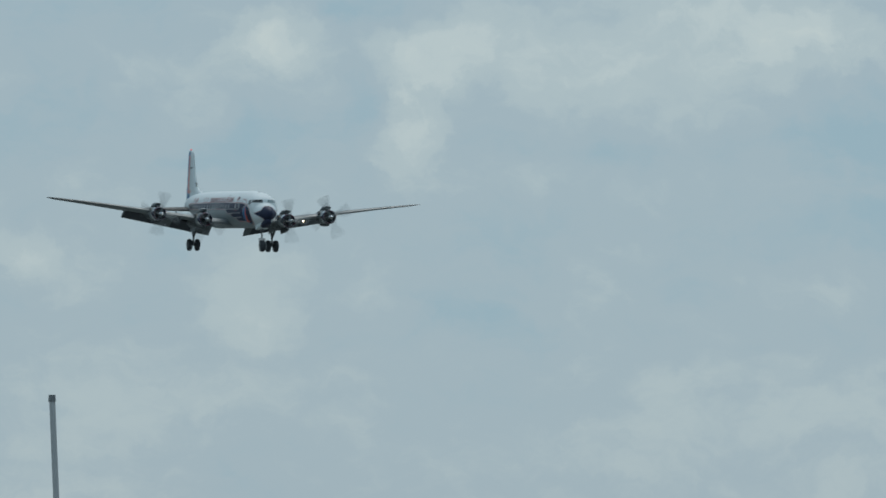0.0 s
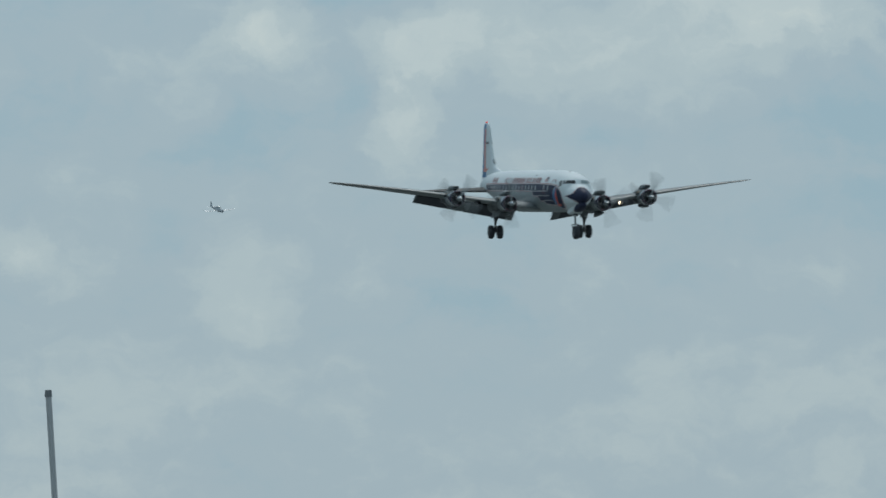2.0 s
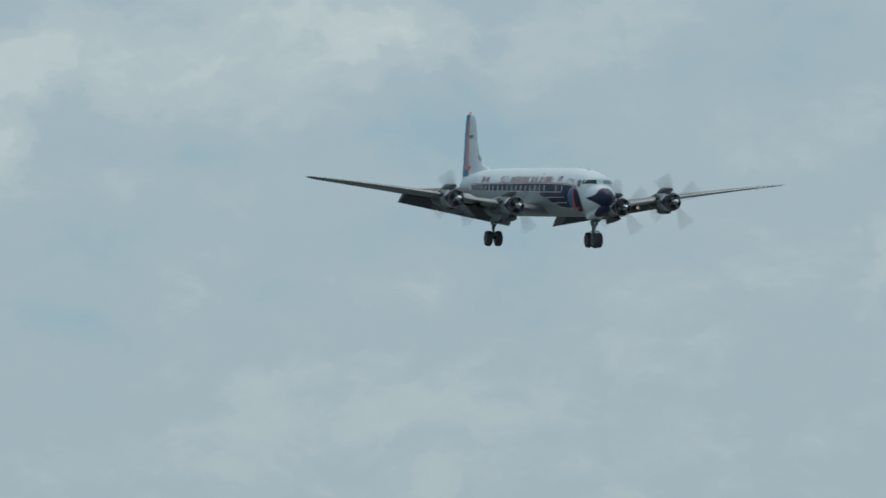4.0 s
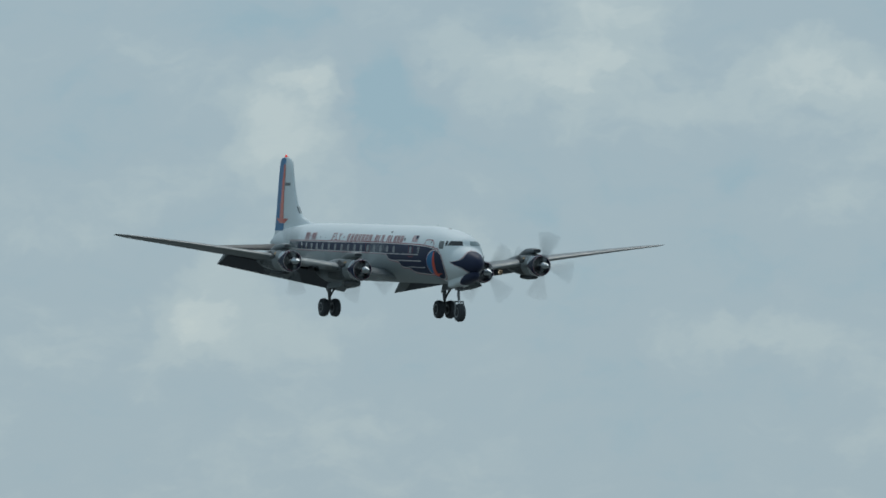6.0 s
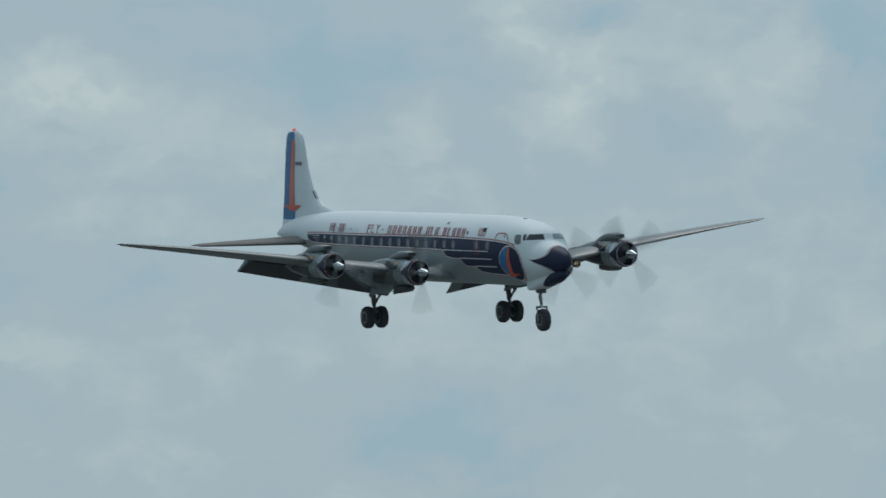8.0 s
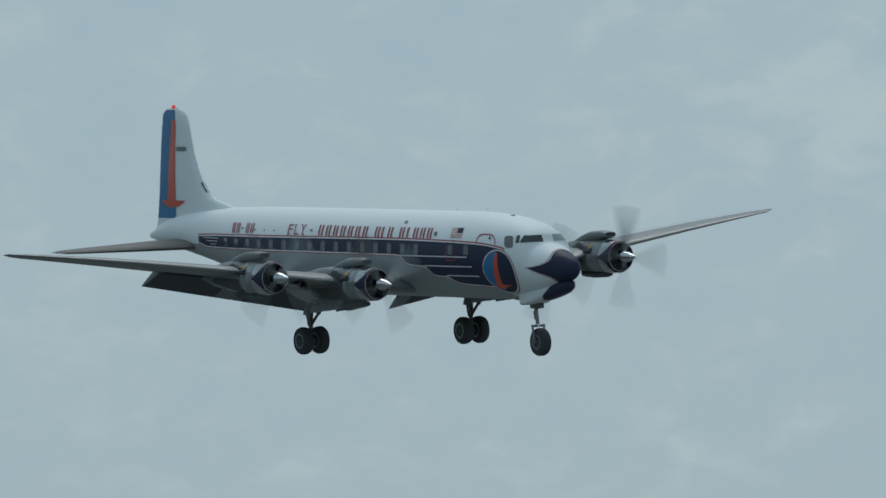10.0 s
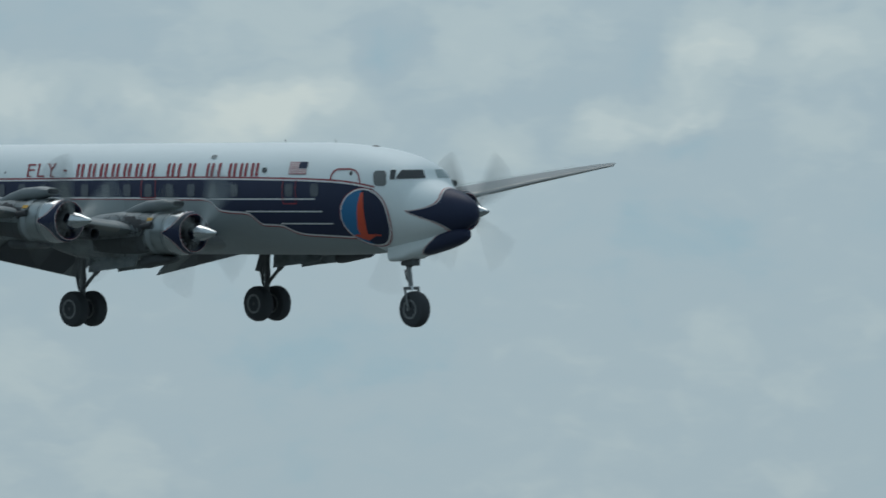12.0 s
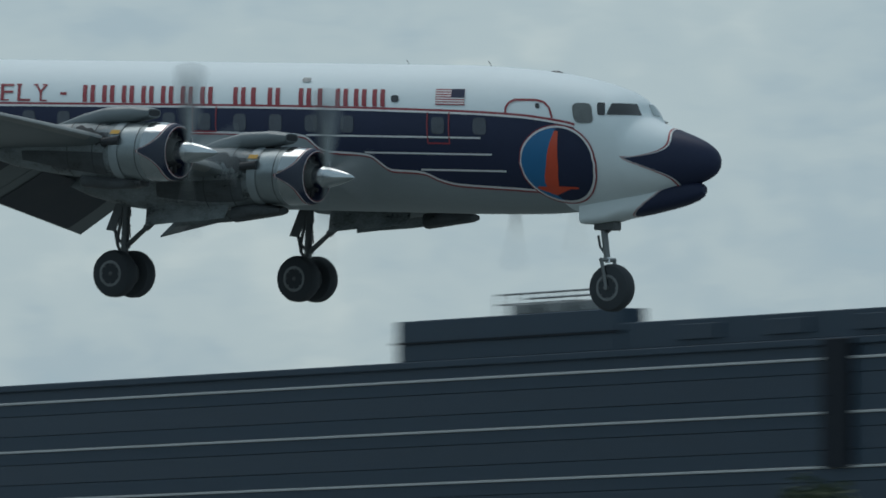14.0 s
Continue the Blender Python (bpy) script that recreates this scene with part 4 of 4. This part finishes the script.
            for k in range(9):
                d = d0 + (d1 - d0) * k / 8
                row = []
                for j in range(7):
                    a = hi_a + (lo_a - hi_a) * j / 6 * (1 - .5 * k / 8)
                    row.append(bm.verts.new((tip - d, cy + s2 * (pw(d) + .012) * math.cos(a) ** .889, zc + pz(d) + (ph(d) + .012) * math.copysign(abs(math.sin(a)) ** .889, a))))
                g.append(row)
            for a, b in zip(g, g[1:]):
                for j in range(6):
                    bm.faces.new((a[j], a[j + 1], b[j + 1], b[j]))
            part("exhaust_stain", bm, SMOKED, nac, "brown-black exhaust stain")
        bm = bmesh.new()
        bm.faces.new([bm.verts.new((tip - d, cy + s2 * .70 * math.cos(a), zc + .70 * math.sin(a))) for d, a in ((2.35, .75), (2.6, .75), (2.6, .58), (2.35, .58))])
        part("service_mark", bm, YELLOW, nac)
    # propeller: keyed part with spinner and four blades
    hub_x = tip - .80
    prop = new("propeller")
    prop.parent = plane
    prop.matrix_basis = pose(hub_x, cy, zc)
    bm = bmesh.new()
    loft(bm, [ring(d, 0, 0, r, r, 24) for d, r in ((-.28, .26), (-.1, .265), (.1, .245), (.35, .185), (.6, .105), (.75, .045), (.80, .008))])
    part("spinner", bm, MIRROR, prop, "polished pointed spinner")
    blade_me, blades = None, []
    for k in range(4):
        if blade_me is None:
            bm = bmesh.new()
            rings = []
            for r, c, th, tw in ((.2, .12, .10, 70), (.45, .20, .09, 60), (.8, .28, .05, 48), (1.3, .31, .035, 36), (1.75, .28, .025, 29), (1.98, .22, .018, 26), (2.06, .12, .01, 25)):
                a = radians(tw)
                pts = []
                for i in range(10):
                    p = 2 * math.pi * i / 10
                    u, v = c / 2 * math.cos(p), th / 2 * math.sin(p)
                    pts.append((u * math.sin(a) + v * math.cos(a), u * math.cos(a) - v * math.sin(a), r))
                rings.append(pts)
            loft(bm, rings)
            b = part("blade", bm, BLADE, prop)
            blade_me = b.data
        else:
            b = new("blade", blade_me)
            b.parent = prop
        b.matrix_basis = pose(0, 0, 0, 90 * k)
        blades.append((b, 90 * k))
    return prop, (hub_x, cy, zc), blades


def wheel(name, parent, x, y, z, r, w, sg):
    bm = bmesh.new()
    prof = [(-w / 2, r * .55), (-w / 2, r * .78), (-w * .42, r * .93), (-w * .2, r), (w * .2, r), (w * .42, r * .93), (w / 2, r * .78), (w / 2, r * .55)]
    loft(bm, [ring(x, y + yy, z, rr, rr, 32, axis="y") for yy, rr in prof])
    t = part(name, bm, RUBBER, parent, "black rubber tyre")
    for s in (-1, 1):
        bm = bmesh.new()
        loft(bm, [ring(x, y + s * (w / 2 + d), z, rr, rr, 24, axis="y") for d, rr in ((-.03, r * .57), (.012, r * .55), (.015, r * .46), (-.06, r * .36), (-.09, r * .30))])
        part("rim", bm, HUB, parent, "grey metal wheel rim")
        bm = bmesh.new()
        loft(bm, [ring(x, y + s * (w / 2 + d), z, rr, rr, 16, axis="y") for d, rr in ((-.09, r * .28), (-.05, r * .24), (-.01, r * .13), (.01, r * .06))])
        part("hub", bm, STRUT, parent, "dark metal wheel hub")
        for k in range(8):
            a = math.pi * k / 4
            bm = bmesh.new()
            tube(bm, (x + r * .20 * math.cos(a), y + s * (w / 2 - .055), z + r * .20 * math.sin(a)), (x + r * .44 * math.cos(a), y + s * (w / 2 - .015), z + r * .44 * math.sin(a)), .022, .028, 6)
            part("spoke", bm, HUB, parent)


def build_gear(sg):
    x, y, z = -13.94, sg * 3.77, -2.97
    bm = bmesh.new()
    tube(bm, (x - .02, y, z), (x + .02, y, -1.2), .085, .10, 14)
    tube(bm, (x, y - .52, z), (x, y + .52, z), .07, n=10)
    leg = part("main_gear_leg", bm, STRUT, plane, "dark metal main landing gear leg")
    bm = bmesh.new()
    tube(bm, (x - .01, y, z + .1), (x, y, z + .75), .062, n=12)
    part("oleo", bm, OLEO, leg)
    bm = bmesh.new()
    tube(bm, (x + .02, y, -2.34), (x + .62, y, -1.86), .065, .055, 10)
    tube(bm, (x + .58, y, -1.89), (x + 1.30, y, -1.32), .085, .075, 10)
    part("drag_brace", bm, STRUT, leg)
    for p, q in (((-.30, -1.95), (-.20, -2.34)), ((-.20, -2.34), (-.05, -2.52)), ((-.10, -1.50), (-.22, -2.14)), ((-.22, -2.14), (-.05, -2.30))):
        bm = bmesh.new()
        tube(bm, (x + p[0], y, p[1]), (x + q[0], y, q[1]), .04, n=8)
        part("scissor_link", bm, STRUT, leg)
    bm = bmesh.new()
    loft(bm, [[(x + dx, y + w, h) for dx, h in ((-.04, -1.2), (-.22, -1.2), (-.54, -1.95), (-.30, -1.98), (-.10, -1.5))] for w in (-.03, .03)])
    part("leg_fairing", bm, STRUT, leg, "dark slanting fairing plate behind the leg")
    bm = bmesh.new()
    for k in range(4):
        tube(bm, (x + .08, y + .06 * (-1) ** k, -1.4 - .25 * k), (x + .14, y, -1.62 - .25 * k), .014, n=6)
    part("brake_hose", bm, RUBBER, leg)
    for k in (-1, 1):
        wheel("tyre", leg, x, y + k * .37, z, .55, .40, sg)
    # bay doors either side
    for k in (-1, 1):
        bm = bmesh.new()
        rows = []
        for d, zt, zb in ((-12.95, -1.2, -1.84), (-12.3, -1.2, -1.77), (-11.4, -1.2, -1.70), (-10.75, -1.2, -1.62), (-10.65, -1.2, -1.45)):
            rows.append([(d, y + k * .55, zt), (d, y + k * .62, zb), (d, y + k * .58, zb), (d, y + k * .51, zt)])
        loft(bm, rows)
        part("gear_door", bm, GRIMY, leg, "hanging gear bay door")


def build_nose_gear():
    x, z = -2.83, -3.0
    bm = bmesh.new()
    tube(bm, (x - .34, 0, -1.2), (x - .16, 0, -2.30), .085, .075, 14)
    tube(bm, (x - .14, -.30, -2.36), (x - .14, .30, -2.36), .05, n=10)
    for k in (-1, 1):
        tube(bm, (x - .14, k * .27, -2.36), (x, k * .25, z), .045, .04, 10)
    tube(bm, (x, -.3, z), (x, .3, z), .05, n=10)
    leg = part("nose_gear_leg", bm, HUB, plane, "grey nose gear leg with a single wheel")
    bm = bmesh.new()
    tube(bm, (x - .28, 0, -1.78), (x + .12, 0, -1.52), .045, n=8)
    box(bm, (x - .46, -.16, -1.68), (x + .12, .16, -1.46), bevel=.03)
    tube(bm, (x - .42, 0, -1.8), (x - .36, 0, -2.05), .03, n=8)
    tube(bm, (x - .36, 0, -2.05), (x - .16, 0, -2.3), .03, n=8)
    part("steering_unit", bm, STRUT, leg)
    bm = bmesh.new()
    tube(bm, (x - .22, 0, -1.95), (x - .13, 0, -2.42), .06, n=12)
    part("oleo", bm, OLEO, leg)
    wheel("tyre", leg, x, 0, z, .55, .42, 1)


build_fuselage()
PROPS = []
for sg in (-1, 1):
    build_wing(sg)
    PROPS.append(build_engine(3.98, sg, -7.38, -.62, True))
    PROPS.append(build_engine(8.12, sg, -8.36, -.17, False))
    build_gear(sg)
build_tail()
build_nose_gear()

# ---- distant light aircraft ----
def build_light_plane():
    far = thing("light_aircraft", "small pale single-engined light aircraft far off in the haze", "aeroplane")
    bm = bmesh.new()
    loft(bm, [ring(x, 0, z, w, h, 14) for x, z, w, h in ((3.0, 0, .10, .12), (2.7, 0, .45, .45), (1.5, .05, .60, .62), (.3, .2, .62, .85), (-1.2, .15, .45, .60), (-3, .2, .25, .3), (-4.6, .3, .08, .15))])
    body = part("fuselage", bm, HAZE, far)
    bm = bmesh.new()
    loft(bm, [aerofoil(1.0 - .03 * abs(y), 1.5, y, -.30 + .06 * abs(y), .13, 8) for y in (-5.2, -3, 0, 3, 5.2)])
    part("wing", bm, GLOSS, far)
    bm = bmesh.new()
    loft(bm, [aerofoil(-3.6, .9, y, .35, .1, 8) for y in (-1.7, 0, 1.7)])
    part("tailplane", bm, GLOSS, far)
    bm = bmesh.new()
    loft(bm, [[(-3.4 - .5 * z, .05, .3 + z), (-4.7, .03, .3 + z), (-4.7, -.03, .3 + z), (-3.4 - .5 * z, -.05, .3 + z)] for z in (0, .8, 1.5)])
    part("tail_fin", bm, HAZE, far)
    bm = bmesh.new()
    loft(bm, [ring(x, 0, z, w, h, 12) for x, z, w, h in ((1.3, .62, .3, .1), (.7, .85, .5, .28), (-.4, .85, .48, .25), (-.8, .7, .3, .1))])
    part("canopy", bm, CLEAR, body)
    bm = bmesh.new()
    loft(bm, [ring(x, 0, 0, r, r, 10) for x, r in ((2.95, .2), (3.1, .17), (3.3, .03))])
    part("spinner", bm, STEEL, far)
    return far


light_plane = build_light_plane()


# ---- leaning pole in the near field ----
def build_pole():
    d = 100.0
    a = radians(-77.993)
    top = Vector((d * math.sin(a), d * math.cos(a), 1.7 + d * math.tan(radians(1.808))))
    foot = Vector((d * math.sin(radians(-77.85)), d * math.cos(radians(-77.85)), -.05))
    p = thing("metal_pole", "thin grey metal pole leaning slightly, standing in grass", "pole", Matrix.Translation(foot))
    bm = bmesh.new()
    tube(bm, (0, 0, 0), top - foot, .027, .025, 14)
    part("shaft", bm, POLE, p)
    bm = bmesh.new()
    t = top - foot
    tube(bm, t - Vector((0, 0, .03)), t + Vector((0, 0, .025)), .031, .027, 14)
    part("cap", bm, STEEL, p)
    bm = bmesh.new()
    tube(bm, (0, 0, -.02), (0, 0, .12), .11, .09, 14)
    part("footing", bm, LEDGE, p)


build_pole()


# ---- office building beyond the runway ----
def build_office():
    yaw = -22.3
    m = pose(-597.0, 716.5, 0, 0, 0, yaw)
    H = 31.2
    b = thing("office_building", "long dark glass office building with pale floor ledges", "building", m)
    L, D = 176.0, 34.0
    bm = bmesh.new()
    box(bm, (.2, .25, -.3), (L - .2, D, H - .25))
    body = part("body", bm, FACADE_B, b, "dark glazed office block")
    bm = bmesh.new()
    box(bm, (-.05, -.02, H - .5), (L, D + .1, H), bevel=.06)
    part("parapet", bm, FACADE_B, b)
    levels = [H - 1.4 - 3.62 * k for k in range(8)]
    for z in levels:
        bm = bmesh.new()
        box(bm, (-.12, -.12, z - .09), (L, .3, z + .09), bevel=.03)
        part("ledge", bm, LEDGE, b, "pale concrete floor ledge")
        # glazing band below each ledge: upper glass, lower spandrel, thin dark joints
        for z0, z1, mat, name in ((z - .95, z - .12, FACADE_B, "spandrel"), (z - 2.45, z - 1.0, FACADE, "glazing_band"), (z - 3.50, z - 2.5, FACADE_B, "spandrel")):
            if z0 < 0:
                continue
            bm = bmesh.new()
            box(bm, (0, 0, z0), (L - .1, .26, z1))
            part(name, bm, mat, b)
    bm = bmesh.new()
    box(bm, (120.5, -.35, 22.5), (124.1, .5, H - .1), bevel=.05)
    part("shaft_recess", bm, SHAFT, b, "dark vertical service shaft")
    bm = bmesh.new()
    box(bm, (62.6, 0.3, H), (93.4, 2.3, H + 2.9), bevel=.06)
    pent = part("penthouse", bm, FACADE_B, b, "dark plant room on the roof")
    bm = bmesh.new()
    box(bm, (62.4, .12, H + 1.25), (93.6, .4, H + 1.4))
    part("joint", bm, SHAFT, pent)
    bm = bmesh.new()
    box(bm, (93.4, 0.4, H), (L - 3, 26, H + 1.85), bevel=.06)
    pent2 = part("penthouse", bm, FACADE_B, b, "lower plant room on the roof")
    for k in range(6):
        bm = bmesh.new()
        x = 101 + 11.5 * k
        box(bm, (x, .2, H + .45), (x + 5.5, .45, H + 1.5), bevel=.03)
        part("louvre", bm, FACADE, pent2)
    # roof frame with rails and dishes
    z = H + 2.9
    for x in np.linspace(74.8, 90.4, 9):
        bm = bmesh.new()
        tube(bm, (x, 1.5, z), (x, 1.5, z + 1.5), .07, n=6)
        part("rail_post", bm, STEEL, pent)
    for dz, x0, x1 in ((.42, 77.0, 90.4), (.80, 74.8, 86.0), (1.12, 78.5, 90.4), (1.5, 74.8, 90.4)):
        bm = bmesh.new()
        tube(bm, (x0, 1.5, z + dz), (x1, 1.5, z + dz), .08, n=6)
        part("rail", bm, STEEL, pent)
    for x, w in ((77.5, 3.0), (82.0, 3.5), (87, 2.6)):
        bm = bmesh.new()
        box(bm, (x, .8, z), (x + w, 1.9, z + .75), bevel=.08)
        part("roof_unit", bm, STEEL, pent, "grey roof cooling unit")
    bm = bmesh.new()
    box(bm, (.3, .4, H - .28), (L - .4, D - .3, H - .2))
    part("roof", bm, ROOFM, b)


build_office()


# ---- floodlight mast ----
def build_mast():
    az, d = radians(-48.43), 420.0
    m = pose(d * math.sin(az), d * math.cos(az), 0, 0, 0, 48.43)
    top = 1.7 + d * math.tan(radians(1.553))
    p = thing("floodlight_mast", "tall airfield mast with a dark green flat lamp housing", "mast", m)
    bm = bmesh.new()
    tube(bm, (0, 0, -.05), (0, 0, top - .35), .14, .09, 12)
    part("shaft", bm, STEEL, p)
    bm = bmesh.new()
    box(bm, (-.85, -.3, top - .42), (.85, .35, top), pose(0, 0, 0, 0, -1.0, 0), .04)
    h = part("lamp_housing", bm, GREEN, p, "dark green lamp housing")
    for k in range(3):
        bm = bmesh.new()
        box(bm, (-.7 + .5 * k, -.34, top - .38), (-.3 + .5 * k, -.29, top - .08), None, .02)
        part("lamp_glass", bm, CLEAR, h)


build_mast()


# ---- tree before the office building ----
def build_tree():
    az, d = radians(-35.95), 600.0
    m = pose(d * math.sin(az), d * math.cos(az), 0)
    top = 1.7 + d * math.tan(radians(1.41))
    t = thing("tree", "rounded dark green broadleaf tree before the offices", "tree", m)
    bm = bmesh.new()
    loft(bm, [[(r * math.cos(i * math.pi / 5), r * math.sin(i * math.pi / 5), z) for i in range(10)] for z, r in ((-.1, .42), (.5, .30), (3.0, .26), (8.0, .20), (14.5, .08))])
    rng = random.Random(5)
    for k in range(9):
        a = k * 2.4
        z = 9.5 + .4 * k
        tube(bm, (0, 0, z), (2.1 * math.cos(a), 2.1 * math.sin(a), z + 1.9), .11, .03, 6)
    part("trunk", bm, BARK, t)
    verts, faces = [], []
    for k in range(5200):
        while True:
            p = Vector((rng.uniform(-1, 1), rng.uniform(-1, 1), rng.uniform(-1, 1)))
            if .25 < p.length < 1:
                break
        lump = 1 + .22 * noise.noise(p * 2.3)
        c = Vector((p.x * 2.7 * lump, p.y * 2.7 * lump, top - 3.0 + p.z * 2.8 * lump))
        if noise.noise(p * 3.1 + Vector((7, 0, 0))) < -.28:
            continue
        n = Vector((rng.uniform(-1, 1), rng.uniform(-1, 1), rng.uniform(-.2, 1))).normalized()
        u = n.orthogonal().normalized() * rng.uniform(.10, .20)
        v = n.cross(u) * .6
        i = len(verts)
        verts += [c - u, c + v, c + u, c - v]
        faces.append((i, i + 1, i + 2, i + 3))
    me = bpy.data.meshes.new("crown")
    me.from_pydata(verts, [], faces)
    me.materials.append(LEAF)
    cr = new("crown", me)
    cr.parent = t


build_tree()


# ---- what moves: the approach, the propellers, the far aircraft ----
def approach(t):
    u = (t - 7) / 7
    x = -626.538 + 477.954 * u - 14.335 * u**2 - 5.945 * u**3
    y = 239.936 - 13.947 * u + 3.178 * u**2
    z = 32.827 - 19.588 * u + .908 * u**2 + .081 * u**3
    yaw = 4.222 - .537 * u - 5.123 * u**2 + 8.578 * u**3 + 3.542 * u**4 - 6.820 * u**5
    pitch = -3.712 - 1.220 * u + 2.000 * u**2 + 3.383 * u**3 - .660 * u**4 - 2.291 * u**5
    roll = 1.459 + 10.816 * u + .384 * u**2 - 27.728 * u**3 - 1.326 * u**4 + 17.370 * u**5
    return pose(x, y, z + 1.7, roll, -pitch, yaw)


def far_path(t):
    az, d = radians(-77.397 + .098 * t), 3800.0 - 20.0 * t
    return pose(d * math.sin(az), d * math.cos(az), 1.7 + d * math.tan(radians(2.645)), 4, 12, 18)


def motions():
    steps = [k * .25 for k in range(int(SPAN * 4) + 1)]
    walk(plane, [(t, approach(t)) for t in steps])
    walk(light_plane, [(t, far_path(t)) for t in (0.0, 3.5, 7.0, 10.5, 14.0)])
    for i, (prop, (x, y, z), blades) in enumerate(PROPS):
        # a quarter turn brings a blade to the next one's place; all stand upright at the end
        hub, own = 72.0 + .6 * i, 71.0
        last = int(SPAN * FPS)
        walk(prop, [(k / FPS, pose(x, y, z, (hub * (k - last)) % 360)) for k in range(last + 1)])
        # the blades turn on together with the hub and further in it, for the fast spin
        for b, a in blades:
            walk(b, [(k / FPS, pose(0, 0, 0, (a + own * (k - last)) % 360)) for k in range(last + 1)])


motions()
